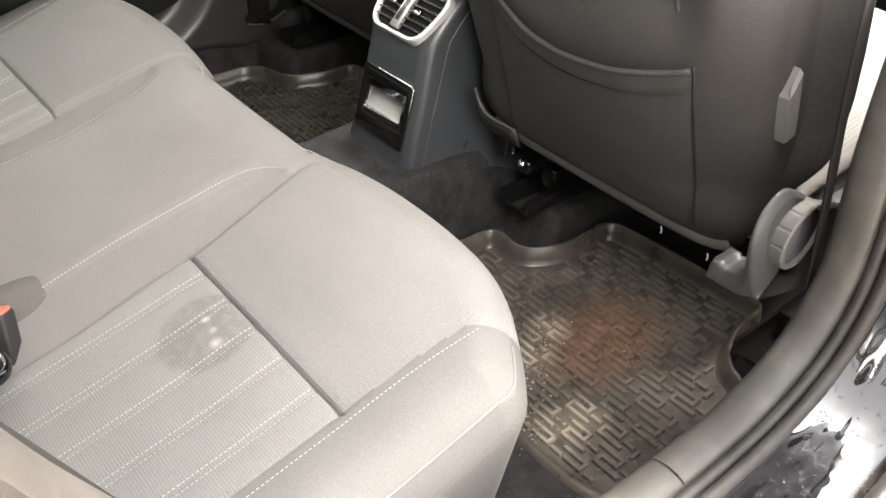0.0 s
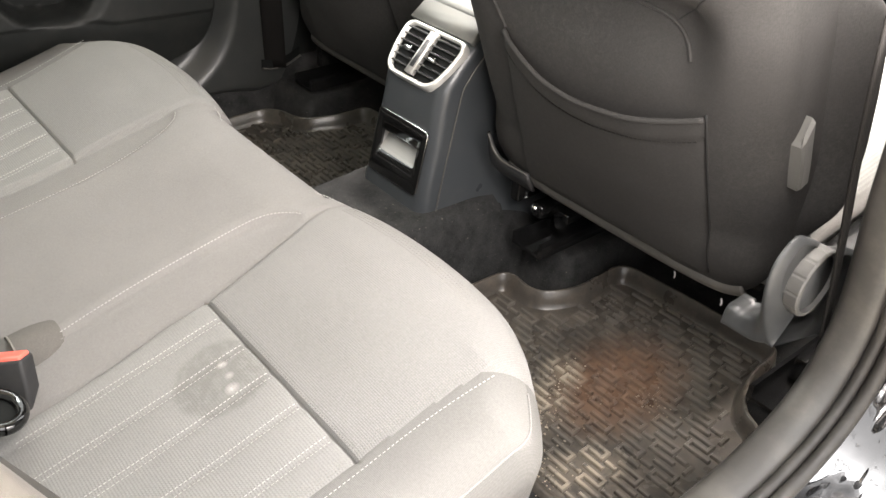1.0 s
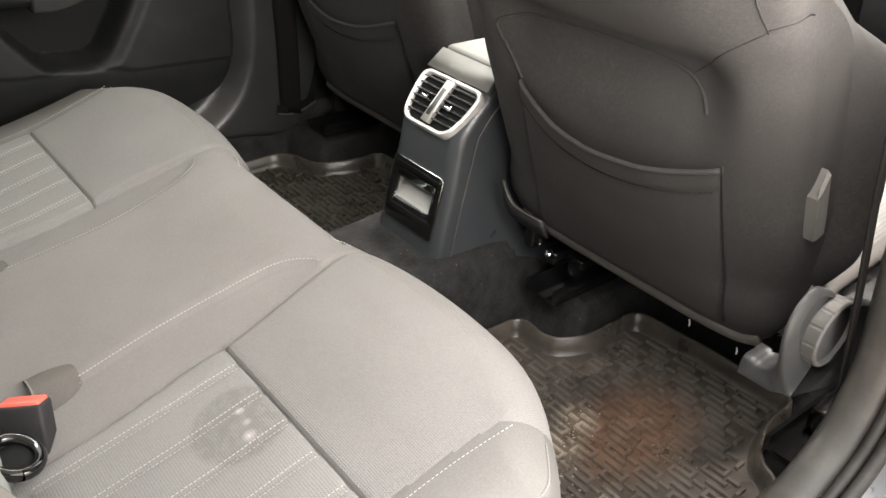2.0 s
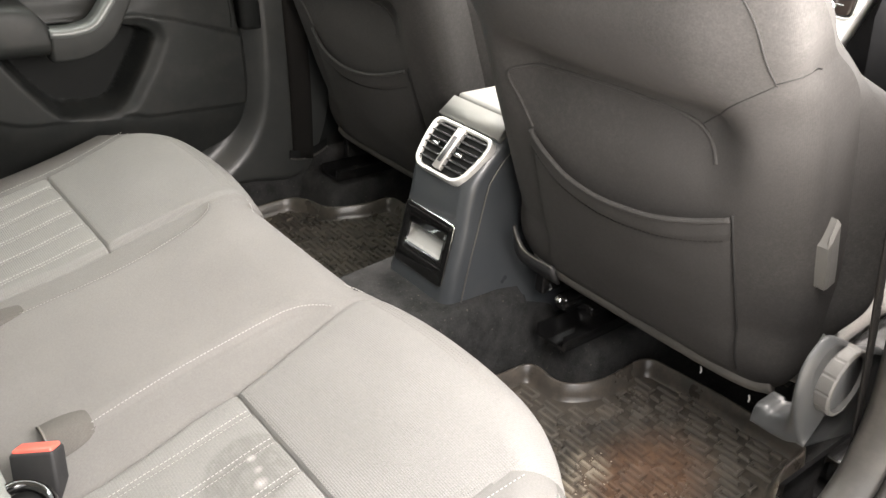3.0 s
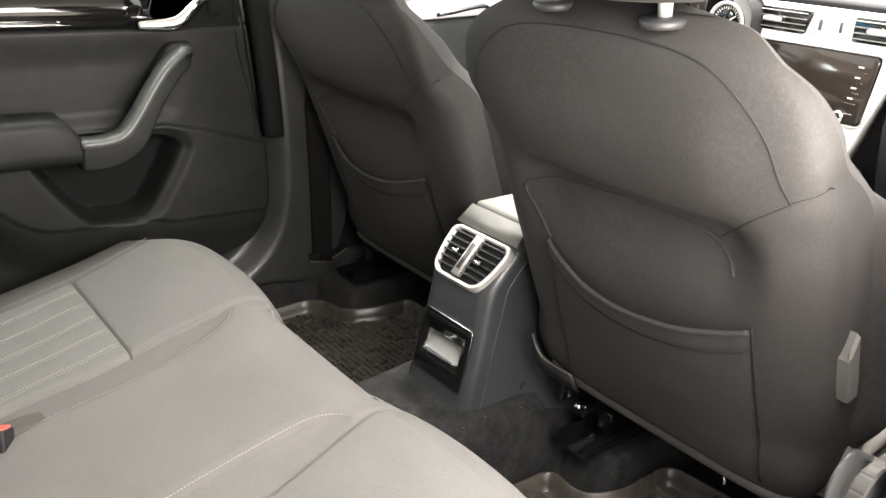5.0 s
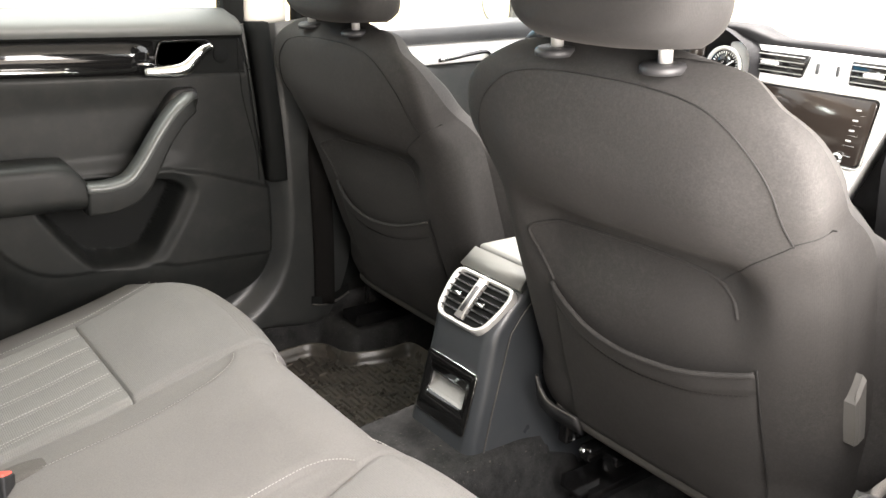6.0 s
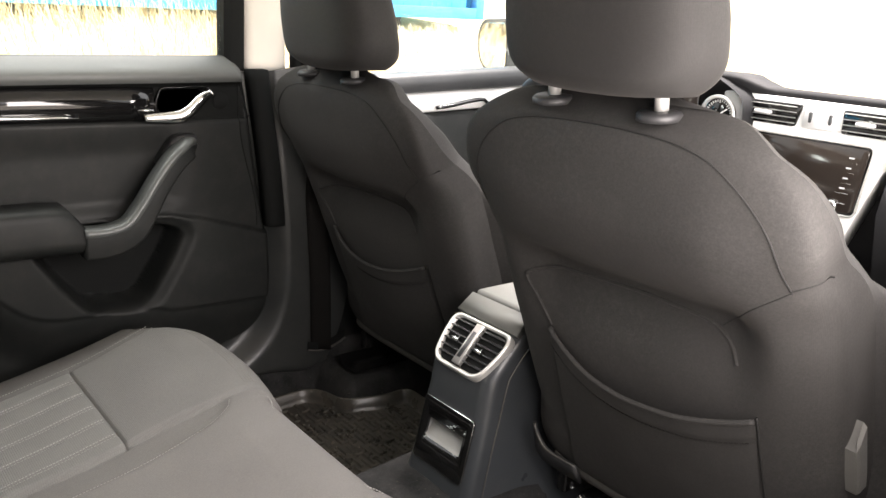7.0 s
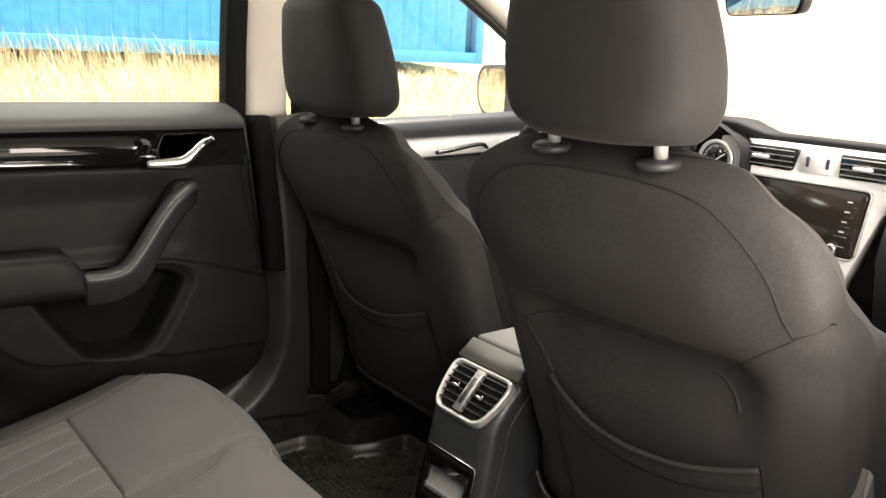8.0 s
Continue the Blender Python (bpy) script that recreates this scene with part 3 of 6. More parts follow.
def sills():
    """Door-opening trims, rubber seals and the painted sill of the open side of the car."""
    path = opening_path()
    root = rootat("door_opening_1", 0.72, 0.2, 0.0,
                  "grey plastic sill trim with twin rubber seals round the rear door opening", "door opening", "", "structure")

    def strip(name, section, mat, label=""):
        bm = bmesh.new()
        loft(bm, [[(c, y + o * ny, z + o * nz) for o, c in section] for y, z, ny, nz in path], False, False)
        return part(name, bm, mat, root, label)
    # out: towards the inside of the opening
    strip("sill_trim", [(-0.05, 0.682), (-0.030, 0.684), (-0.013, 0.687), (-0.005, 0.692), (-0.001, 0.700), (0.0, 0.711), (-0.001, 0.722), (-0.004, 0.731), (-0.010, 0.7365), (-0.03, 0.738)], M_SILL)
    for c, r in ((0.7445, 0.0075), (0.7605, 0.0085)):
        sec = [(-0.012 + r * 1.25 * math.sin(a), c - r * math.cos(a)) for a in [math.pi * (k / 8 * 1.5 - 0.25) for k in range(9)]]
        strip("door_seal", sec, M_SEAL, "dusty black rubber door seal")
    strip("painted_flange", [(-0.02, 0.745), (-0.026, 0.768), (-0.028, 0.785), (-0.032, 0.82), (-0.037, 0.848), (-0.046, 0.862), (-0.08, 0.868), (-0.19, 0.870)], M_JAMB,
          "glossy black painted door flange")
    strip("lip_seal", [(-0.050, 0.860), (-0.034, 0.864), (-0.026, 0.872), (-0.027, 0.880), (-0.038, 0.889), (-0.044, 0.902), (-0.060, 0.912), (-0.21, 0.914)], M_SEAL, "dirty black rubber lip outside the sill")
    bm = bmesh.new()
    tube(bm, [(c, 0.295, 0.1395 + e) for c, e in ((0.690, -0.010), (0.697, -0.003), (0.711, 0.0), (0.725, -0.001), (0.735, -0.008))], 0.0016, 6)
    part("trim_joint", bm, M_KNOB, root, "pale worn joint in the sill trim")
    strip("flange_back", [(-0.02, 0.70), (-0.10, 0.70), (-0.10, 0.86)], M_BLACK)


def pillars():
    # left centre pillar: black lower cover, pale upper cover, belt slot; the door's own black frame stands before it
    root = rootat("centre_pillar", -0.72, 0.5, 0.1, "centre pillar with pale upper cover and black lower cover", "pillar", "", "structure")
    bm = bmesh.new()
    rings = []
    for z, ya, yb, xo in ((0.755, 0.432, 0.535, -0.700), (0.78, 0.432, 0.533, -0.700), (0.90, 0.425, 0.525, -0.688), (1.05, 0.418, 0.52, -0.665), (1.22, 0.41, 0.52, -0.62)):
        rings.append([(xo - 0.06, ya, z), (xo - 0.014, ya + 0.001, z), (xo - 0.003, ya + 0.008, z), (xo, ya + 0.02, z), (xo + 0.004, (ya + yb) / 2, z),
                      (xo, yb - 0.02, z), (xo - 0.004, yb - 0.008, z), (xo - 0.02, yb, z), (xo - 0.06, yb, z)])
    part("upper_cover", loft(bm, rings), M_PILLAR, root, "pale grey grained pillar cover")
    line = spline([(-0.62, 0.130, 0), (-0.20, 0.126, 0), (0.16, 0.124, 0), (0.30, 0.128, 0), (0.385, 0.158, 0), (0.436, 0.215, 0), (0.456, 0.30, 0), (0.454, 0.44, 0), (0.440, 0.60, 0), (0.420, 0.757, 0)], 9)
    rows = []
    for i, p in enumerate(line):
        d = (line[min(i + 1, len(line) - 1)] - line[max(i - 1, 0)]).normalized()
        far = 0.055 + 0.16 * sm(0.16, 0.40, p.x + 0.6 * (p.y - 0.126))
        row = []
        for k in range(29):
            v = -0.02 + (far + 0.02) * k / 28
            y, z = p.x + d.y * v, p.y - d.x * v
            low = 0.088 - 0.016 * math.exp(-((y - 0.56) / 0.06) ** 2)
            x = -0.708 + 0.044 * sm(0.004, 0.060, v) - 0.02 * sm(0.10, 0.24, v) * sm(0.3, 0.5, p.y)
            if z < low:
                x, z = x - (low - z) * 0.25, low - 0.2 * (low - z)
            row.append((x, y, z))
        rows.append(row)
    bm = bmesh.new()
    loft(bm, rows, False, False)
    part("lower_cover", bm, M_TRIM, root, "dark grey grained pillar and sill cover")
    strip = spline([(-0.668, 0.452, 0.765), (-0.662, 0.463, 0.66), (-0.656, 0.472, 0.57), (-0.654, 0.480, 0.48), (-0.656, 0.484, 0.43)], 6)
    bm = bmesh.new()
    loft(bm, [[(p.x - 0.03, p.y - 0.026, p.z), (p.x - 0.002, p.y - 0.024, p.z), (p.x + 0.003, p.y - 0.014, p.z), (p.x + 0.003, p.y + 0.010, p.z), (p.x - 0.002, p.y + 0.016, p.z), (p.x - 0.03, p.y + 0.017, p.z)] for p in strip])
    part("door_seal", bm, M_DOOR_DARK, root, "black rubber door seal")
    rim = spline([(-0.652, 0.556, 0.122), (-0.648, 0.585, 0.117), (-0.648, 0.62, 0.122), (-0.652, 0.655, 0.134)], 8)
    bm = bmesh.new()
    tube(bm, rim, 0.0022, 8)
    part("slot_rim", bm, M_SILL, root, "thin bright edge of the belt slot")
    bm = bmesh.new()
    loft(bm, [[(q.x - 0.004, q.y, q.z + e) for q in rim] for e in (0.0, 0.02)], False, False)
    part("slot", bm, M_DOOR_DARK, root, "dark belt slot")
    part("belt_slot", boxes((-0.706, -0.676, 0.533, 0.60, 0.755, 1.01, 0.008)), M_DOOR_DARK, root)
    part("belt_guide", boxes((-0.69, -0.66, 0.50, 0.60, 1.01, 1.06, 0.012)), M_PILLAR, root)
    # right centre pillar
    root = rootat("centre_pillar", 0.72, 0.58, 0.1, "dark plastic centre pillar beside the open rear door", "pillar", "", "structure")
    bm = bmesh.new()
    rings = []
    for z, ya, yb, xo in ((0.10, 0.66, 0.80, 0.690), (0.24, 0.63, 0.76, 0.695), (0.40, 0.60, 0.74, 0.700), (0.56, 0.57, 0.70, 0.702), (0.76, 0.52, 0.64, 0.70), (1.0, 0.42, 0.56, 0.66), (1.22, 0.40, 0.55, 0.61)):
        rings.append([(xo + 0.06, ya, z), (xo + 0.014, ya + 0.001, z), (xo + 0.003, ya + 0.008, z), (xo, ya + 0.02, z), (xo - 0.004, (ya + yb) / 2, z),
                      (xo, yb - 0.02, z), (xo + 0.004, yb - 0.008, z), (xo + 0.02, yb, z), (xo + 0.06, yb, z)])
    part("pillar_cover", loft(bm, rings), M_SILL, root)


def belts():
    # belt straps hang in front of the pillar covers, down to their anchors at the sill
    for name, pts, w, label in (("seat_belt", [(0.665, 0.40, 1.08), (0.675, 0.420, 0.86), (0.680, 0.440, 0.70), (0.680, 0.459, 0.612), (0.680, 0.491, 0.499), (0.680, 0.534, 0.377), (0.680, 0.580, 0.228), (0.681, 0.592, 0.150), (0.682, 0.596, 0.118)], 0.043, "black seat belt webbing hanging beside the front passenger seat"),
                                ("seat_belt", [(-0.67, 0.56, 0.955), (-0.664, 0.570, 0.75), (-0.654, 0.574, 0.50), (-0.646, 0.582, 0.30), (-0.650, 0.588, 0.118)], 0.047, "black seat belt webbing hanging beside the driver's seat")):
        root = rootat(name, *pts[-1], label, "seat belt")
        bm = bmesh.new()
        line = spline(pts, 8)
        rings = []
        for i, p in enumerate(line):
            d = (line[min(i + 1, len(line) - 1)] - line[max(i - 1, 0)]).normalized()
            s = Vector((-0.3, 1.0, 0) if p.x > 0 else (0.6, 1, 0)).normalized()
            s = (s - d * s.dot(d)).normalized()
            n = d.cross(s) * 0.0016
            rings.append([p - s * w / 2 + n, p - s * w / 4 + n * 0.6, p + s * w / 4 + n * 0.6, p + s * w / 2 + n, p + s * w / 2 - n, p - s * w / 2 - n])
        part("webbing", loft(bm, rings), M_BELT, root)
        q = pts[-1]
        if q[0] < 0:
            continue
        part("anchor", boxes((q[0] - 0.007, q[0] + 0.007, q[1] - 0.026, q[1] + 0.026, q[2] - 0.030, q[2] + 0.012, 0.005)), M_BLACK, root, "black plastic anchor boot")



def rear_of_car():
    """Luggage end of the cabin: shelf, quarter panels, hatch frame and the open door's leaf outside the opening."""
    tagged(part("parcel_shelf", boxes((-0.60, 0.60, -0.95, -0.56, 0.72, 0.75, 0.01)), M_BLACK), "black parcel shelf behind the rear seat", "shelf", "", "structure")
    for s in (1, -1):
        bm = bmesh.new()
        if s > 0:
            rows = ((-0.1, 0.66, -0.10), (0.25, 0.66, -0.10), (0.44, 0.66, -0.25), (0.605, 0.65, -0.32), (0.80, 0.60, -0.39), (1.0, 0.54, -0.43), (1.12, 0.51, -0.37), (1.22, 0.50, -0.30))
        else:
            rows = ((-0.1, 0.60, -0.46), (0.5, 0.60, -0.46), (0.78, 0.58, -0.48), (0.80, 0.58, -0.72), (1.0, 0.54, -0.76), (1.22, 0.50, -0.80))
        loft(bm, [[(s * x, y, z) for x, y in ((w, e), (0.735 if s > 0 else 0.78, e - 0.01), (0.78, -1.2), (w, -1.2))] for z, w, e in rows])
        tagged(part("quarter_panel", bm, M_GREY), "grey plastic quarter panel and rear pillar", "wall", "", "structure")
    tagged(part("hatch_frame", boxes((-0.62, 0.62, -1.22, -1.16, -0.1, 0.80, 0.01), (-0.62, 0.62, -1.22, -1.16, 1.14, 1.25, 0.01)), M_BLACK), "dark frame of the tailgate window", "wall", "", "structure")

# ---- rear bench ----
BENCH_TOP = curve([(-0.34, 0.185), (-0.27, 0.190), (-0.20, 0.205), (-0.10, 0.229), (0.0, 0.252), (0.08, 0.275), (0.13, 0.290), (0.16, 0.299), (0.20, 0.304), (0.25, 0.304)], 6)


def bench_height(x, y):
    """Height of the bench cushion's top, with the seams pressed in."""
    a = abs(x)
    z = lerp(BENCH_TOP, y)
    # outer seats are domed in front; the middle seat is a flat, slightly raised pad
    if a > 0.17:
        u = (a - 0.365) / 0.20
        z += 0.012 * max(0.0, 1 - u * u) * sm(-0.02, 0.12, y)
        z -= 0.004 * max(0.0, 1 - u * u) * sm(-0.02, -0.1, y)
    st, dip = pad_seam(y), seam_in(y) - a
    z += 0.009 * sm(st + 0.020, st - 0.012, a) * sm(0.19, 0.12, y)
    z -= 0.0075 * math.exp(-(dip / (0.036 if dip > 0 else 0.006)) ** 2) * sm(0.20, 0.10, y)
    # raised outer bolster
    z += 0.002 * sm(0.53, 0.575, a)
    # seams
    if seam_in(y) + 0.001 < a < 0.525:
        z -= 0.0085 * math.exp(-(y / 0.0013) ** 2) + 0.0020 * math.exp(-(y / 0.007) ** 2)
    z -= 0.0035 * math.exp(-((a - seam_in(y)) / 0.004) ** 2)
    z -= 0.0020 * math.exp(-((a - seam_out(y)) / 0.003) ** 2)
    z -= 0.0030 * math.exp(-((a - st - 0.0065) / 0.0026) ** 2) * sm(-0.2, -0.15, y) * sm(0.16, 0.13, y)
    if y < 0 and 0.21 < a < 0.52:
        k = (a - 0.255) / 0.0567
        z -= 0.0026 * math.exp(-((k - round(k)) / 0.09) ** 2) * (1 if -0.3 < k < 4.3 else 0)
    return z + 0.0010 * noise.noise((x * 9, y * 9, 1.0))


PAD_SEAM = curve([(-0.20, 0.142), (-0.155, 0.141), (-0.10, 0.136), (-0.04, 0.132), (0.02, 0.133), (0.09, 0.140), (0.115, 0.147), (0.131, 0.156), (0.144, 0.168), (0.152, 0.182)], 5)


def pad_seam(y):
    return lerp(PAD_SEAM, y)


def seam_in(y):
    return 0.211 - 0.018 * sm(0.0, 0.19, y) + 0.012 * sm(-0.02, -0.17, y)


def seam_out(y):
    return 0.522 + 0.020 * max(0.0, y / 0.18) ** 2


def rear_bench():
    root = rootat("rear_bench", 0, 0.1, 0.0, "grey cloth rear bench with white double stitching and worn seams", "car seat")
    R, XI, PIPE = 0.060, 0.570, 0.533
    def yi(x):
        a = abs(x)
        return 0.172 + 0.016 * max(0.0, 1 - ((a - 0.33) / 0.19) ** 2) - 0.008 * sm(0.16, 0.12, a) - 3.3 * max(0.0, a - 0.44) ** 2
    us = [-XI + 2 * XI * i / 290 for i in range(291)]
    rolls = [0.08, 0.16, 0.24, 0.32, 0.40, 0.46, 0.50, 0.533, 0.56, 0.60, 0.70, 0.80, 0.90, 1.0, 1.4, 1.9, 2.5]
    cols = [(-XI, -r) for r in rolls[::-1]] + [(u, 0.0) for u in us] + [(XI, r) for r in rolls]
    ys = [-0.30 + 0.2875 * j / 70 for j in range(71)] + [-0.0125 + 0.00125 * j for j in range(1, 21)] + [0.0125 + 0.0375 * j / 9 for j in range(1, 10)]
    vs = [(y, 0.0) for y in ys] + [(0.05, j / 32) for j in range(1, 33)]
    rows = [(v, 0.0) for v in vs] + [(vs[-1], r) for r in rolls]
    def edge(u, y, a, b):
        """A place on the cushion; a and b carry it over the side and front rolls, square to the plan's outline."""
        z, x, m = bench_height(u, y), u, math.hypot(a, b)
        if m > 0:
            lean = math.atan2(1.0, -(yi(abs(u) + 0.002) - yi(abs(u) - 0.002)) / 0.004) if b > 0 else 0.0
            if a != 0:
                lean *= math.atan2(b, abs(a)) / (math.pi / 2)
            dx, dy = math.copysign(math.cos(lean), u), math.sin(lean)
            f = min(m, 1.0) * math.pi / 2
            x, y = x + dx * R * math.sin(f), y + dy * (R + 0.006) * math.sin(f)
            z -= R * (1 - math.cos(f)) + max(0.0, m - 1) * 0.085 + 0.0010 * math.exp(-((m - PIPE) / 0.03) ** 2)
            if m > 1:
                y -= dy * 0.018 * (m - 1)
                x -= dx * 0.010 * (m - 1)
        return (x, y, max(z, 0.045))
    pts = [[edge(u, v[0] + (yi(u) - v[0]) * v[1], a, b) for v, b in rows] for u, a in cols]
    def region(i, j):
        u, a = cols[i]
        v, b = rows[j]
        y = v[0] + (yi(u) - v[0]) * v[1]
        k = abs(u)
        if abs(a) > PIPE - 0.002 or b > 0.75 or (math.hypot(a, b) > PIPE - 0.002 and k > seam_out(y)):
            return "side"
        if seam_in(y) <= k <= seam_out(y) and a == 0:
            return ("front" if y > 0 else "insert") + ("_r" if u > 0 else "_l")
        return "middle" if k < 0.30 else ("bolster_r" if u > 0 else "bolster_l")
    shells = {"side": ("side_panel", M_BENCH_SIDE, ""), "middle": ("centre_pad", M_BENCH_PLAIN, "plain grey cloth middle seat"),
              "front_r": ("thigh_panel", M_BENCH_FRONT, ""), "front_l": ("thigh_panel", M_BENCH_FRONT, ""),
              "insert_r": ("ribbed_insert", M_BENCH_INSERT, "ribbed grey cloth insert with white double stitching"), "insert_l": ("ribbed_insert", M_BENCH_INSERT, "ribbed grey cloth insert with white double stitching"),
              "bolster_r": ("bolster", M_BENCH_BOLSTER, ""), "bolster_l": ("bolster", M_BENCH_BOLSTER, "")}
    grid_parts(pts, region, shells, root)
    # stitching
    for s in (1, -1):
        for k in range(5):
            x = 0.255 + 0.0567 * k
            for off in (-0.0042, 0.0042):
                bm = bmesh.new()
                dashes(bm, [(s * (x + off), y, bench_height(s * (x + off), y)) for y in [-0.235 + 0.0045 * i for i in range(52)]], 0.0030, 0.0020, 0.0006)
                part("seam_thread", bm, M_THREAD, root, "white stitching", False)
        bm = bmesh.new()
        dashes(bm, [(s * (seam_out(y) + 0.013), y, bench_height(s * (seam_out(y) + 0.013), y)) for y in [-0.26 + 0.01 * i for i in range(42)]], 0.0030, 0.0022, 0.0006)
        part("seam_thread", bm, M_THREAD, root, "white stitching", False)
        line = PAD_SEAM[5::5]
        bm = bmesh.new()
        dashes(bm, [(s * p.y, p.x, bench_height(s * p.y, p.x)) for p in spline([(a, b, 0) for a, b in line], 10)], 0.0030, 0.0018, 0.0006, 0.0008)
        part("seam_thread", bm, M_THREAD, root, "white stitching", False)
        # piping round the outer corner
        y1 = yi(XI)
        pipe = [edge(s * XI, -0.28 + (y1 + 0.28) * k / 29, s * PIPE, 0.0) for k in range(30)]
        pipe += [edge(s * XI, y1, s * PIPE * math.cos(q), PIPE * math.sin(q)) for q in [math.pi / 2 * k / 12 for k in range(1, 12)]]
        pipe += [edge(s * x, yi(x), 0.0, PIPE) for x in [XI - 0.005 * k for k in range(6)]]
        pipe = [(x, y, z + 0.0012) for x, y, z in pipe]
        bm = bmesh.new()
        tube(bm, pipe, 0.0012, 6)
        part("piping", bm, M_BENCH_FRONT, root)
        bm = bmesh.new()
        dashes(bm, [(p[0] * 0.9925, p[1] - 0.004 * (i > 30), p[2] + 0.0018) for i, p in enumerate(pipe)], 0.0030, 0.0024, 0.0007)
        part("seam_thread", bm, M_THREAD, root, "white stitching", False)
    for s in (1, -1):
        for off in (0.0040, 0.0078, 0.0116):
            bm = bmesh.new()
            dashes(bm, [(s * (seam_out(y) - off), y, bench_height(s * (seam_out(y) - off), y)) for y in [-0.22 + 0.006 * i for i in range(36)]], 0.0015, 0.0027, 0.0014, 0.0003)
            part("perforation", bm, M_PERF, root, "", False)
            bm = bmesh.new()
            dashes(bm, [(s * (seam_out(y) - off), y, bench_height(s * (seam_out(y) - off), y)) for y in [0.006 + 0.006 * i for i in range(26)]], 0.0015, 0.0027, 0.0014, 0.0003)
            part("perforation", bm, M_PERF, root, "", False)
        for row in range(4):
            bm = bmesh.new()
            pts2 = []
            for i in range(50):
                x = 0.215 + 0.30 * i / 49
                a = (0.10 + 0.055 * row) * math.pi / 2
                pts2.append((s * x, yi(x) + (R + 0.006) * math.sin(a), bench_height(s * x, yi(x)) - R * (1 - math.cos(a))))
            dashes(bm, pts2, 0.0016, 0.0027, 0.0014, 0.0006)
            part("perforation", bm, M_PERF, root, "", False)
        for e in (-0.0048, 0.0048):
            bm = bmesh.new()
            dashes(bm, [(s * x, e, bench_height(s * x, e)) for x in [0.212 + 0.006 * i for i in range(51)]], 0.0014, 0.0030, 0.0012, 0.0003)
            part("perforation", bm, M_PERF, root, "", False)
    bm = bmesh.new()
    mid = [(x, yi(x) + R * 0.62, bench_height(x, yi(x)) - R * 0.20) for x in [-0.19 + 0.01 * i for i in range(39)]]
    dashes(bm, mid, 0.0032, 0.0018, 0.0007, 0.0007, (0, 0.5, 0.85))
    part("seam_thread", bm, M_THREAD, root, "white stitching", False)
    # base under the cushion
    part("bench_base", boxes((-0.60, 0.60, -0.3, 0.155, -0.02, 0.10, 0.02)), M_CARPET, root, "carpeted base of the bench")
    return root


def rear_backrest(root):
    bm = bmesh.new()
    def yb(x, z):
        a = abs(x)
        return -0.235 - 0.45 * (z - 0.20) + 0.012 * math.cos(a * 30) * 0 - 0.02 * sm(0.24, 0.2, z)
    xs, zs = [-0.50 + i / 100 for i in range(101)], [0.14 + 0.62 * j / 40 for j in range(41)]
    pts = [[(x, yb(x, z) + 0.010 * (1 - ((abs(x) - 0.36) / 0.15) ** 2 if 0.21 < abs(x) < 0.51 else 0) * -1, z) for z in zs] for x in xs]
    grid_parts(pts, lambda i, j: 0, {0: ("back_panel", M_BENCH_BACK, "")}, root)
    for s in (1, -1):
        bm = bmesh.new()
        rings = []
        for k in range(25):
            z = 0.12 + 0.66 * k / 24
            c = yb(0.55, z)
            w = 0.088 * (1 - 0.35 * sm(0.60, 0.78, z)) * sm(0.06, 0.22, z)
            d = 0.082 * sm(0.10, 0.24, z)
            cx = 0.586
            ring = []
            for q in range(20):
                a = 2 * math.pi * q / 20
                ca, sa = math.cos(a), math.sin(a)
                ring.append((s * (cx + w * math.copysign(abs(ca) ** 0.7, ca)), c - 0.004 + d * math.copysign(abs(sa) ** 0.8, sa), z))
            rings.append(ring)
        part("side_bolster", loft(bm, rings), M_BOLSTER, root, "dark grey cloth side bolster")
    # anchor hoop guides at the seat joint
    for x in (0.238, 0.46, -0.238, -0.46):
        bm = bmesh.new()
        p = [Vector((x + 0.030 * math.cos(a), -0.244 + 0.024 * math.sin(a), 0.232 - 0.006 * math.sin(a))) for a in [2 * math.pi * i / 24 for i in range(24)]]
        p.append(p[0])
        tube(bm, p, 0.007, 10, caps=False)
        guide = part("anchor_guide", bm, M_GLOSS, root, "glossy black plastic child-seat anchor guide")
        bm = bmesh.new()
        disc(bm, (x, -0.244, 0.226), (0, 0.1, 1), 0.024, 0.003, 24, 0.001)
        part("guide_floor", bm, M_DOOR_DARK, guide)


def belt_buckle(x, y, z, turn, label):
    """A buckle standing up out of the seat joint, its red button uppermost."""
    root = rootat("belt_buckle", x, y, z, label, "seat belt buckle")
    up = Vector((-0.34, 0.10, 0.93)).normalized()
    wide = Vector((math.cos(radians(turn)), math.sin(radians(turn)), 0))
    wide = (wide - up * wide.dot(up)).normalized()
    m = Matrix.Translation((x, y, z)) @ Matrix((wide, up.cross(wide), up)).transposed().to_4x4()
    bm = bmesh.new()
    box(bm, -0.0245, 0.0245, -0.0145, 0.0145, -0.060, 0.0, 0.004, 3, m)
    part("housing", bm, M_BLACK, root)
    bm = bmesh.new()
    box(bm, -0.0220, 0.0220, -0.0115, 0.0120, -0.006, 0.0035, 0.003, 3, m)
    button = part("release_button", bm, M_RED, root, "red release button")
    bm = bmesh.new()
    box(bm, -0.0150, 0.0150, 0.0128, 0.0140, -0.002, 0.0008, 0.0, 2, m)
    part("tongue_slot", bm, M_DOOR_DARK, root)
    return root


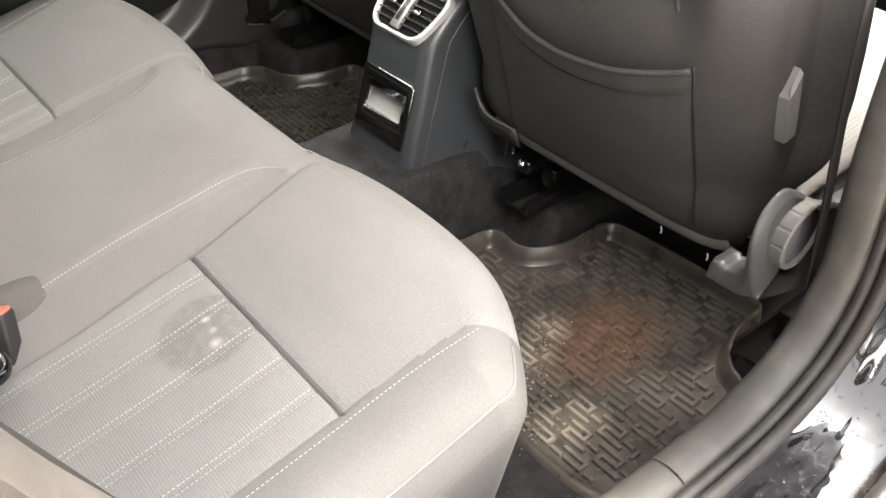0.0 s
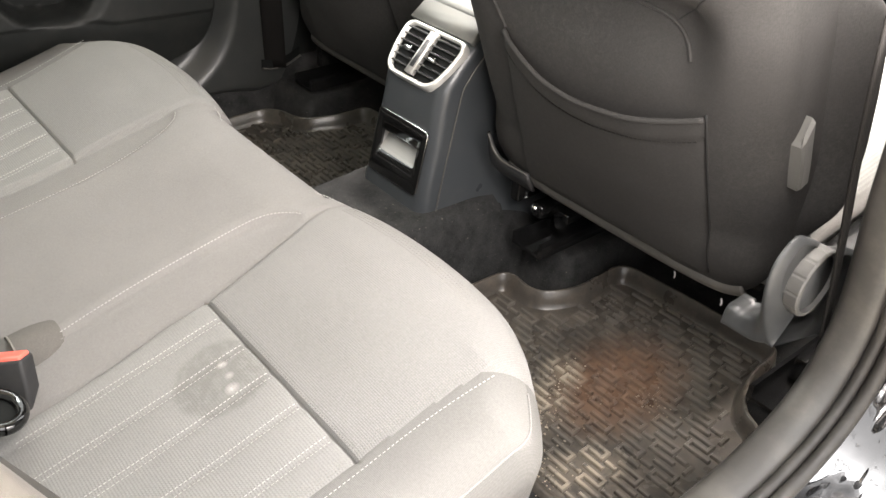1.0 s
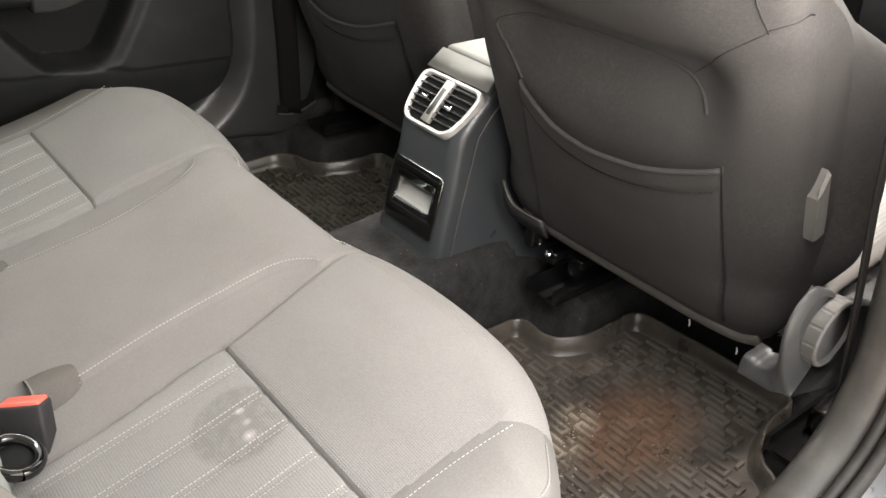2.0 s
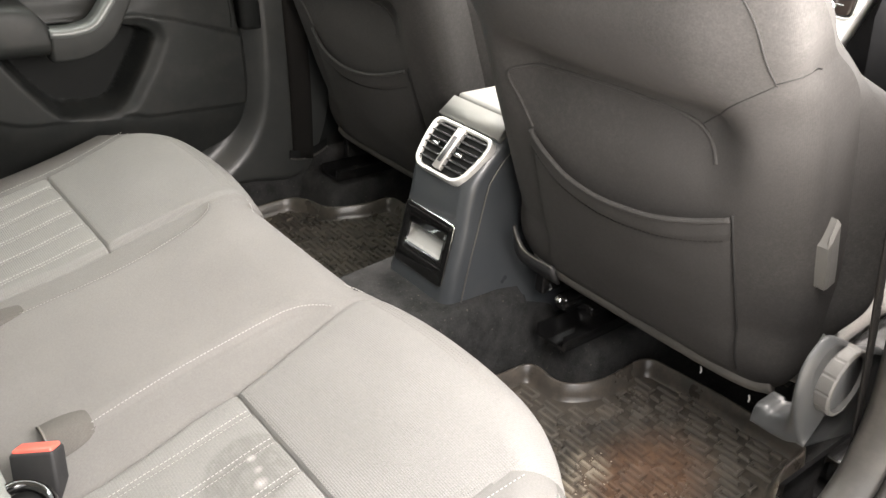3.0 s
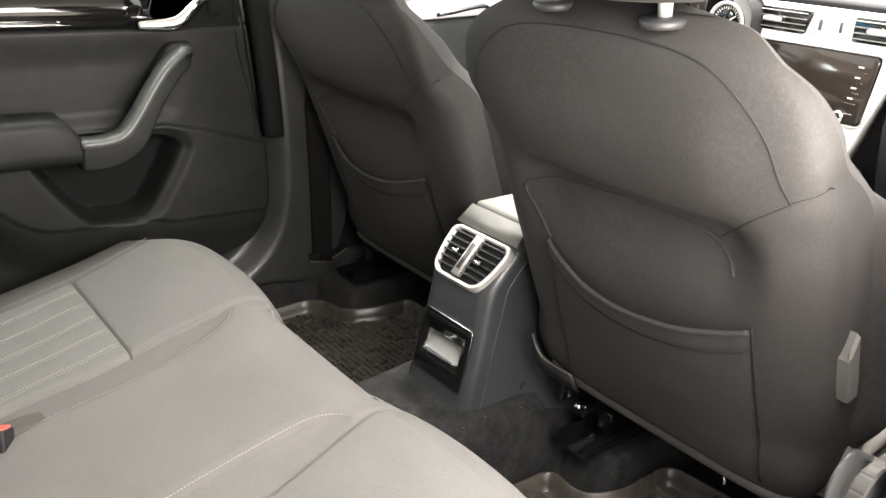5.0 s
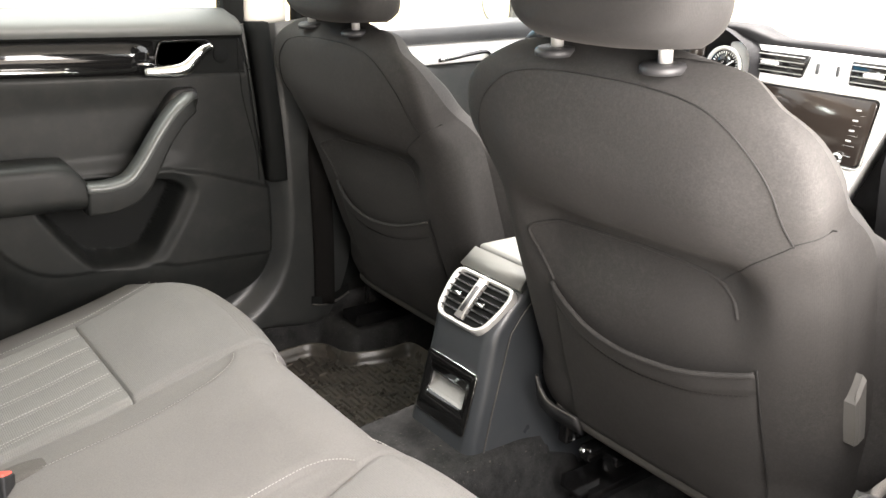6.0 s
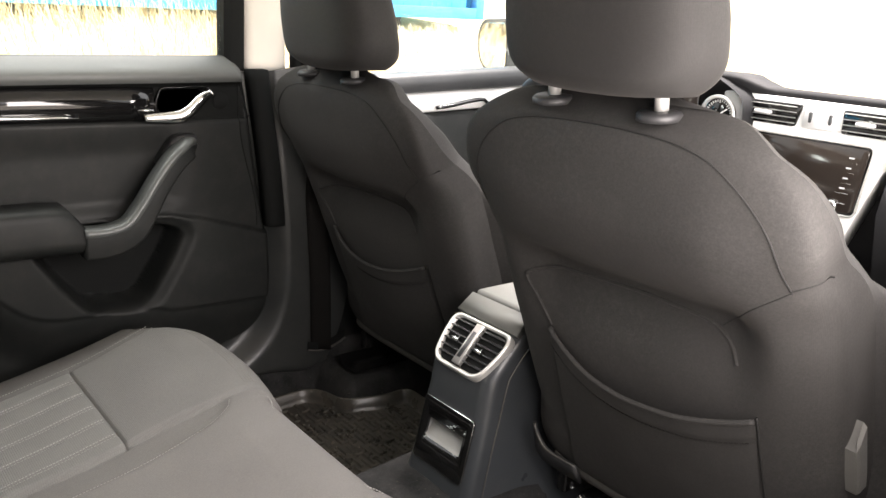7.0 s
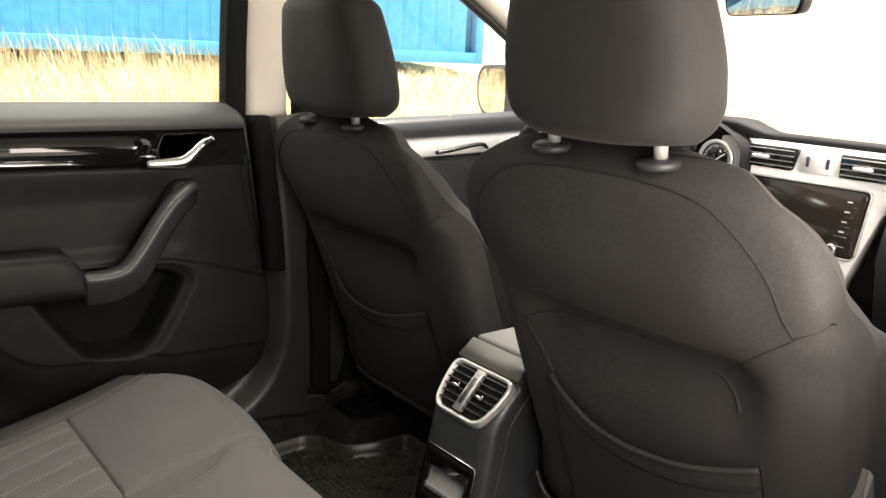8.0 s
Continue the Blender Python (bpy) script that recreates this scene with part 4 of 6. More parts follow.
def buckle_pockets():
    # cloth sleeves sewn on the bench over each buckle, open towards the backrest
    for x, y in ((0.134, -0.168), (-0.160, -0.165)):
        root = rootat("buckle_sleeve", x, y, 0.21, "grey cloth sleeve for a belt buckle sewn on the bench", "sleeve")
        rows = []
        for k in range(11):
            t = k / 10
            w, h = 0.030 * (1 - 0.45 * t ** 3), 0.012 * (1 - t ** 2)
            yy = y - 0.030 + 0.055 * t
            rows.append([(x + w * math.cos(a), yy, bench_height(x + w * math.cos(a), yy) - 0.001 + h * math.sin(a)) for a in [math.pi * q / 14 for q in range(15)]])
        bm = bmesh.new()
        loft(bm, rows, False, False)
        part("sleeve_cloth", bm, M_SLEEVE, root, "worn dark grey cloth")
        bm = bmesh.new()
        tube(bm, rows[0], 0.0014, 6)
        part("sleeve_hem", bm, M_THREAD_GREY, root)


# ---- front seats ----
SEAT_HALF = curve([(-0.01, 0.222), (0.02, 0.241), (0.06, 0.250), (0.14, 0.254), (0.24, 0.256), (0.36, 0.257), (0.44, 0.253), (0.475, 0.247), (0.51, 0.253), (0.545, 0.250), (0.578, 0.237), (0.602, 0.207), (0.618, 0.171), (0.625, 0.142), (0.630, 0.112), (0.632, 0.05)], 4)
SEAT_MID = curve([(-0.01, -0.012), (0.02, 0.0), (0.06, 0.004), (0.14, 0.007), (0.24, 0.004), (0.30, -0.003), (0.34, -0.018), (0.365, -0.030), (0.380, -0.035), (0.392, -0.032), (0.412, -0.013), (0.432, 0.007), (0.46, 0.019), (0.51, 0.024), (0.56, 0.014), (0.592, 0.005), (0.610, -0.005), (0.619, -0.020), (0.625, -0.036), (0.630, -0.055), (0.632, -0.068)], 4)
SEAT_EDGE = curve([(-0.01, -0.012), (0.02, 0.0), (0.10, 0.006), (0.30, 0.010), (0.46, 0.014), (0.51, 0.016), (0.56, 0.012), (0.592, 0.003), (0.610, -0.008), (0.619, -0.022), (0.625, -0.038), (0.630, -0.056), (0.632, -0.068)], 4)
SEAT_FRONT = curve([(-0.01, -0.10), (0.10, -0.125), (0.30, -0.135), (0.45, -0.12), (0.55, -0.115), (0.612, -0.11), (0.625, -0.10), (0.632, -0.075)], 4)
UP, OUT = Vector((0, -0.3487, 0.9372)), Vector((0, -0.9372, -0.3487))


def seat_power(s):
    """How square the section is: full and round low down, squarer at the shoulders."""
    return 2.7 + 0.5 * sm(0.40, 0.50, s) + 2.2 * sm(0.11, 0.03, s)


def seat_mid(s, fr):
    m = max(-0.070 + 0.046 * sm(0.40, 0.52, s), fr * 0.62)
    return fr * 0.5 + (m - fr * 0.5) * sm(0.632, 0.60, s)


class SeatFrame:
    """Places on a front seat's backrest: across w, up s, out of the back d."""

    def __init__(self, x, dy, dz):
        self.base = Vector((x, 0.5567 + dy, 0.22 + dz))

    def at(self, w, s, d):
        return self.base + Vector((w, 0, 0)) + UP * s + OUT * d

    def back(self, w, s):
        k = sm(0.208, 0.132, abs(w))
        return lerp(SEAT_MID, s) * k + lerp(SEAT_EDGE, s) * (1 - k)

    def skin(self, w, s, lift=0.0):
        h = lerp(SEAT_HALF, s)
        c = min(1.0, abs(w) / h)
        q = seat_power(s)
        r = (1 - c ** q) ** (1 / q)
        fr = lerp(SEAT_FRONT, s)
        mid = seat_mid(s, fr)
        return self.at(w, s, mid + (self.back(w, s) - mid) * r + lift)


def recliner(f, root, bx, by, bz):
    """The cover, the wheel and the release lever on the seat's outer flank."""
    o = 1
    # cover: a lug at the seat's lower corner that widens into an arched plate with a raised, slanting corner
    lug = [(-0.059, 0.008), (-0.060, 0.014), (-0.060, 0.021), (-0.060, 0.028), (-0.059, 0.033), (-0.056, 0.036), (-0.052, 0.037), (-0.045, 0.037), (-0.038, 0.037), (-0.030, 0.037), (-0.020, 0.036), (-0.02, 0.008)]
    plate = [(-0.053, 0.011), (-0.062, 0.028), (-0.075, 0.050), (-0.089, 0.078), (-0.102, 0.110), (-0.103, 0.140), (-0.090, 0.160), (-0.066, 0.169), (-0.03, 0.153), (0.023, 0.122), (0.12, 0.07), (0.12, -0.045)]
    inner = [(-0.053, 0.011), (-0.036, 0.026), (-0.022, 0.048), (-0.056, 0.072), (-0.080, 0.108), (-0.084, 0.132), (-0.074, 0.150), (-0.056, 0.157), (-0.025, 0.143), (0.023, 0.114), (0.12, 0.062), (0.12, -0.045)]
    def between(a, b, k):
        pts = [Vector((p[0] + (q[0] - p[0]) * k, p[1] + (q[1] - p[1]) * k, 0)) for p, q in zip(a, b)]
        return [(p.x, p.y) for p in spline(pts, 4)]
    def ring_at(w, outline):
        return [(bx + o * w, by + y, bz + z) for y, z in outline]
    bm = bmesh.new()
    steps = ((0.243, -0.06), (0.245, 0.0), (0.260, 0.0), (0.2615, -0.03), (0.270, -0.01), (0.278, 0.03), (0.285, 0.09), (0.290, 0.21), (0.294, 0.42), (0.298, 0.74), (0.3005, 0.94), (0.302, 1.0))
    rings = [ring_at(w, between(lug, plate, k)) for w, k in steps]
    rings += [ring_at(w, between(plate, inner, k)) for w, k in ((0.305, 0.06), (0.3075, 0.30), (0.3095, 0.70), (0.3105, 0.94), (0.3105, 1.0), (0.3085, 1.04))]
    rings.append([(bx + o * 0.3075, by - 0.02 + (y - by + 0.02) * 0.4, bz + 0.09 + (z - bz - 0.09) * 0.4) for _, y, z in rings[-1]])
    part("hinge_cover", loft(bm, rings), M_COVER, root, "grey plastic recliner cover")
    # recliner wheel
    c = (bx + o * 0.303, by - 0.024, bz + 0.100)
    bm = bmesh.new()
    n = 96
    def ring(r, h, rib=0.0):
        return [(c[0] + o * h, c[1] + (r - rib * (k % 8 == 0)) * math.cos(2 * math.pi * k / n), c[2] + (r - rib * (k % 8 == 0)) * math.sin(2 * math.pi * k / n)) for k in range(n)]
    loft(bm, [ring(0.0425, -0.004, 0.0009), ring(0.0425, 0.021, 0.0009), ring(0.0408, 0.0232, 0.0005), ring(0.037, 0.0232), ring(0.0352, 0.018), ring(0.012, 0.017)])
    wheel = part("recliner_wheel", bm, M_KNOB, root, "ribbed light grey recliner wheel", False)
    bm = bmesh.new()
    disc(bm, (c[0] + o * 0.0172, c[1], c[2]), (o, 0, 0), 0.0345, 0.0012, 40, 0.0004)
    part("wheel_face", bm, M_GREY, wheel)
    # backrest release lever
    bm = bmesh.new()
    def bar(k, low, high, step):
        return [tuple(f.at(o * w, v, d)) for w, d, v in ((0.250, -0.049 - k, high), (0.2665 - k, -0.049 - k, high), (0.268 - k, -0.055, high + step * 0.3), (0.268 - k, -0.068, high + step), (0.250, -0.068, high + step))] if low is None else [tuple(f.at(o * w, low, d)) for w, d in ((0.250, -0.049 - k), (0.2665 - k, -0.049 - k), (0.268 - k, -0.055), (0.268 - k, -0.068), (0.250, -0.068))]
    loft(bm, [bar(0.004, 0.182, 0, 0), bar(0.001, 0.186, 0, 0), bar(0.0, 0.21, 0, 0), bar(0.0, None, 0.250, 0.024), bar(0.004, None, 0.255, 0.024)])
    part("release_lever", bm, M_KNOB, root, "grey plastic backrest release lever", False)


def front_seat(x, dy, dz, outer, label):
    f = SeatFrame(x, dy, dz)
    root = rootat("front_seat", x, 0.75 + dy, 0.02, label, "car seat", "front seats")
    # backrest shell, cut into back panel and side
    cols, angles = [], [2 * math.pi * q / 120 for q in range(121)]
    svals = [-0.01 + 0.55 * k / 90 for k in range(90)] + [0.54 + 0.002 * k for k in range(35)] + [0.61 + 0.022 * k / 20 for k in range(21)]
    edge = curve([(-0.01, 0.19), (0.03, 0.222), (0.09, 0.232), (0.22, 0.234), (0.31, 0.235), (0.40, 0.236), (0.47, 0.226), (0.53, 0.213), (0.565, 0.19), (0.592, 0.155), (0.604, 0.115), (0.613, 0.0)], 4)
    def bent(a, h, s):
        # columns run along the seam between back and side
        if not 0 < a < math.pi:
            return a
        cut = math.acos(min(0.985, max(0.15, lerp(edge, s) / h)) ** (seat_power(s) / 2))
        b = min(a, math.pi - a)
        a0 = math.radians(33)
        b = b * cut / a0 if b < a0 else cut + (b - a0) * (math.pi / 2 - cut) / (math.pi / 2 - a0)
        return b if a < math.pi / 2 else math.pi - b
    for s in svals:
        h, fr = lerp(SEAT_HALF, s), lerp(SEAT_FRONT, s)
        mid = seat_mid(s, fr)
        ring = []
        for a0 in angles:
            a = bent(a0, h, s)
            c, n = math.cos(a), math.sin(a)
            q = 2 / (seat_power(s) if n > 0 else 5.0)
            c, n = math.copysign(abs(c) ** q, c), math.copysign(abs(n) ** q, n)
            fwd = max(0.0, -n)
            w = h * c * (1 - 0.85 * sm(0.375, 0.47, s) * fwd ** 2.2 + 0.26 * sm(0.03, 0.12, s) * sm(0.44, 0.35, s) * fwd ** 1.2)
            d = mid + (f.back(w, s) - mid) * n if n > 0 else mid + (mid - fr) * n
            if n <= 0:
                d -= 0.035 * sm(0.12, 0.20, abs(w)) * sm(0.05, 0.2, s) * sm(0.62, 0.45, s)
            d += 0.0012 * noise.noise((w * 16, s * 16, x))
            drop = 0.55 * max(0.0, mid - d) * sm(0.50, 0.61, s) if n <= 0 else 0.0
            ring.append(tuple(f.at(w, s - drop, d)))
        cols.append(ring)
    def region(i, j):
        s = svals[i]
        return "back" if (11 <= j <= 48 and s < 0.6115) or s < 0.472 else "side"
    grid_parts(cols, region, {"back": ("back_panel", M_SEAT, ""), "side": ("side_panel", M_SEAT, "")}, root)
    # piped seam round the back panel
    bm = bmesh.new()
    half = [(0.2265, 0.467), (0.224, 0.48), (0.213, 0.53), (0.188, 0.568), (0.150, 0.596), (0.110, 0.607), (0.06, 0.611)]
    line = [f.skin(p.x, p.y, 0.0004) for p in spline([(-w, s, 0) for w, s in half] + [(0.0, 0.612, 0)] + [(w, s, 0) for w, s in half[::-1]], 8)]
    tube(bm, line, 0.0010, 6)
    part("seam", bm, M_SEAM, root)
    for s in (1, -1):
        bm = bmesh.new()
        line = [f.skin(s * p.x, p.y, 0.0003) for p in spline([(0.226, 0.470, 0), (0.236, 0.474, 0), (0.243, 0.476, 0), (0.249, 0.477, 0), (0.2525, 0.478, 0)], 6)]
        tube(bm, line, 0.0008, 6)
        part("seam", bm, M_SEAM, root)
        if s < 0:
            continue
        bm = bmesh.new()
        line = [f.skin(s * p.x, p.y, 0.0001) for p in spline([(0.226, 0.468, 0), (0.182, 0.435, 0), (0.150, 0.400, 0), (0.136, 0.386, 0), (0.118, 0.370, 0)], 6)]
        tube(bm, line, 0.0008, 6)
        part("seam", bm, M_SEAM, root)
    # recessed arch over the map pocket
    arch = [(-0.143, 0.288), (-0.160, 0.315), (-0.178, 0.345), (-0.180, 0.360), (-0.164, 0.367), (-0.107, 0.373), (-0.009, 0.378), (0.076, 0.376), (0.115, 0.369), (0.138, 0.352), (0.147, 0.336)]
    bm = bmesh.new()
    tube(bm, [f.skin(p.x, p.y, 0.0002) for p in spline([(a, b, 0) for a, b in arch], 8)], 0.0026, 8)
    part("arch_seam", bm, M_SEAT, root)
    # map pocket: a slack cloth panel, open along a sagging upper edge
    def top(w):
        return 0.2505 + (0.046 if w < 0 else 0.0255) * (w / 0.16) ** 2
    def slack(w, s):
        t = (s - 0.030) / (top(w) - 0.030)
        body = math.sin(math.pi * min(1.0, max(0.0, (w + 0.142) / 0.318))) ** 0.7
        out = 0.004 + 0.018 * body * t ** 2.5 + 0.004 * body * math.sin(math.pi * t)
        return out + 0.0028 * sm(top(w) - 0.029, top(w) - 0.026, s) + 0.0012 * noise.noise((w * 22, s * 22, 3 + x))
    nu, nv = 60, 44
    front, rear = [], []
    for i in range(nu + 1):
        w = -0.142 + 0.318 * i / nu
        a, b = [], []
        for j in range(nv + 1):
            s = 0.030 + (top(w) - 0.030) * j / nv
            lift = slack(w, s)
            a.append(tuple(f.skin(w, s, lift)))
            b.append(tuple(f.skin(w, s, lift - 0.004)))
        front.append(a)
        rear.append(b[::-1])
    grid = [a + b for a, b in zip(front, rear)]
    part_names = {0: ("map_pocket", M_SEAT, "slack dark cloth map pocket")}
    grid_parts(grid, lambda i, j: 0, part_names, root)
    bm = bmesh.new()
    tube(bm, [Vector(front[i][-1]) - OUT * 0.002 for i in range(nu + 1)], 0.0036, 8)
    part("pocket_rim", bm, M_SEAT, root)
    bm = bmesh.new()
    dashes(bm, [f.skin(w, top(w) - 0.031, slack(w, top(w) - 0.031)) for w in [-0.139 + 0.005 * i for i in range(63)]], 0.004, 0.0025, 0.0012, 0.0008, OUT)
    part("pocket_stitch", bm, M_THREAD_DARK, root, "dark stitching", False)
    bm = bmesh.new()
    tube(bm, [f.skin(0.177 + 0.006 * (1 - k / 24), 0.03 + (0.285 - 0.03) * k / 24, 0.0004) for k in range(25)], 0.0016, 6)
    part("pocket_edge", bm, M_SEAM, root)
    # plastic edge along the foot of the backrest
    bm = bmesh.new()
    tube(bm, [f.skin(p.x, p.y, -0.002) for p in spline([(-0.20, 0.012, 0), (-0.15, 0.006, 0), (0.0, 0.002, 0), (0.15, 0.003, 0), (0.20, 0.004, 0), (0.224, 0.010, 0)], 8)], 0.013, 10, 0.7, OUT)
    part("lower_edge", bm, M_EDGE, root, "dark plastic lower edge")
    o = outer
    bx, by, bz = f.base
    if o > 0:
        recliner(f, root, bx, by, bz)
    # inner hinge cover, a thin curved blade round the lower corner
    upper = spline([(0.221, -0.034, 0.068), (0.210, -0.030, 0.044), (0.190, -0.028, 0.032), (0.139, -0.024, 0.029)], 6)
    lower = spline([(0.230, -0.028, 0.066), (0.229, -0.018, 0.018), (0.205, -0.014, 0.000), (0.136, -0.010, -0.004)], 6)
    for flank in (-o,):
        bm = bmesh.new()
        rings = []
        for p, q in zip(upper, lower):
            rings.append([(bx + flank * v.x, by + v.y + d, bz + v.z) for v, d in ((p, 0.0), ((p + q) / 2, -0.001), (q, 0.0), (q, 0.006), (p, 0.006))])
        blade = part("inner_cover", loft(bm, rings), M_BLACK, root, "dark plastic hinge cover")
        bm = bmesh.new()
        tube(bm, [(bx + flank * v.x, by + v.y, bz + v.z) for v in upper], 0.0016, 6)
        part("cover_rim", bm, M_SILL, blade, "thin pale rim")
    # cushion
    bm = bmesh.new()
    rings = []
    for k in range(25):
        y = by + 0.045 + 0.49 * k / 24
        zc = bz + 0.075 + 0.05 * sm(0, 1, k / 24) - 0.05 * sm(0.85, 1.0, k / 24) - 0.03 * sm(0.12, 0.0, k / 24)
        hw = 0.262 - 0.03 * sm(0.8, 1.0, k / 24)
        ring = []
        for q in range(40):
            a = 2 * math.pi * q / 40
            ca, sa = math.cos(a), math.sin(a)
            w = hw * math.copysign(abs(ca) ** 0.45, ca)
            hh = 0.085 * math.copysign(abs(sa) ** 0.5, sa)
            if sa > 0:
                hh += 0.035 * sm(0.15, 0.22, abs(w)) * sm(0.262, 0.235, abs(w))
            else:
                hh *= 0.42
            ring.append((bx + w, y, zc + hh))
        rings.append(ring)
    part("cushion", loft(bm, rings), M_SEAT_CUSHION, root, "pale grey cloth cushion")
    part("cushion_pan", boxes((bx - 0.21, bx + 0.21, by + 0.10, by + 0.46, bz - 0.045, bz + 0.03, 0.015), (bx - 0.205, bx - 0.185, by + 0.012, by + 0.14, bz - 0.055, bz + 0.02, 0.004), (bx + 0.185, bx + 0.205, by + 0.05, by + 0.14, bz - 0.020, bz + 0.02, 0.004)), M_STEEL, root, "black steel seat pan")
    # runners
    for w in ((-0.153, 0.289) if o > 0 else (-0.198, 0.20)):
        xx = bx + w
        zz = 0.048 if w > 0.28 else 0.088
        bm = bmesh.new()
        y0, y1 = (0.612 if w > 0.28 else 0.568) if o > 0 else 0.618, 1.05
        sec = [(-0.034, 0.0), (-0.034, 0.022), (-0.026, 0.026), (-0.026, 0.005), (0.026, 0.005), (0.026, 0.026), (0.034, 0.022), (0.034, 0.0)]
        loft(bm, [[(xx + a, y, zz + b) for a, b in sec] for y in (y0, y1)])
        part("runner", bm, M_STEEL, root, "black steel seat runner", False)
        if o < 0:
            continue
        part("slider", boxes((xx - 0.016, xx + 0.016, y0 + 0.075, y1, zz + 0.008, zz + 0.050, 0.004)), M_STEEL, root)
        if w > 0.28:
            continue
        part("bracket", boxes((xx - 0.030, xx - 0.004, y0 + 0.030, y0 + 0.10, zz + 0.045, zz + 0.072, 0.006)), M_STEEL, root)
        bm = bmesh.new()
        disc(bm, (xx - 0.022, y0 + 0.032, zz + 0.062), (0.3, -0.8, 0.55), 0.0060, 0.006, 14, 0.001)
        part("bolt", bm, M_CHROME, root, "bright steel bolt head")
    # wires and clips under the seat
    for w in (0.105, 0.185):
        bm = bmesh.new()
        tube(bm, spline([(bx + w - 0.001, by + 0.045, 0.182), (bx + w, by + 0.047, 0.175), (bx + w - 0.002, by + 0.05, 0.168)], 4), 0.0013, 6)
        part("cord_end", bm, M_MARK, root, "short white cord end")
    part("cross_rod", tube(bmesh.new(), [(bx - 0.19, by + 0.075, bz - 0.025), (bx + 0.19, by + 0.075, bz - 0.025)], 0.008, 10), M_STEEL, root)
    # head restraint posts and bezels
    pz = bz + 0.602
    py = by - 0.192
    bx -= 0.004
    for w in (-0.077, 0.077):
        bm = bmesh.new()
        disc(bm, (bx + w, py, pz - 0.012), (0, -0.12, 1), 0.0245, 0.009, 32, 0.003)
        part("post_bezel", bm, M_BLACK, root, "black plastic post bezel")
        bm = bmesh.new()
        tube(bm, [(bx + w, py + 0.002, pz - 0.01), (bx + w, py - 0.006, pz + 0.06)], 0.0075, 14)
        part("post", bm, M_SATIN, root, "chrome head restraint post")
    head = []
    for k in range(41):
        t = k / 40
        z = pz + 0.009 + 0.218 * t
        hw = (0.131 if o > 0 else 0.141) * (1 - 0.30 * max(0, (t - 0.35) / 0.65) ** 1.4) * (1 - 0.95 * max(0, (t - 0.84) / 0.16) ** 2.6) * (1 - 0.22 * max(0, (0.25 - t) / 0.25) ** 2.6)
        dp = 0.060 * (1 - 0.12 * t) * (1 - 0.85 * max(0, (t - 0.80) / 0.2) ** 2.2) * (1 - 0.35 * max(0, (0.10 - t) / 0.10) ** 2)
        yc = py - 0.004 - 0.034 * t
        ring = []
        for q in range(48):
            a = 2 * math.pi * q / 48
            ca, sa = math.cos(a), math.sin(a)
            ww = hw * math.copysign(abs(ca) ** 0.55, ca)
            ring.append((bx + (0.009 if o > 0 else 0.040) + ww, yc + dp * math.copysign(abs(sa) ** 0.62, sa), z - 0.010 * (ww / 0.14) ** 2 * (1 - t)* -1))
        head.append(ring)
    bm = bmesh.new()
    part("head_restraint", loft(bm, head), M_HEAD, root, "dark cloth head restraint")
    return root


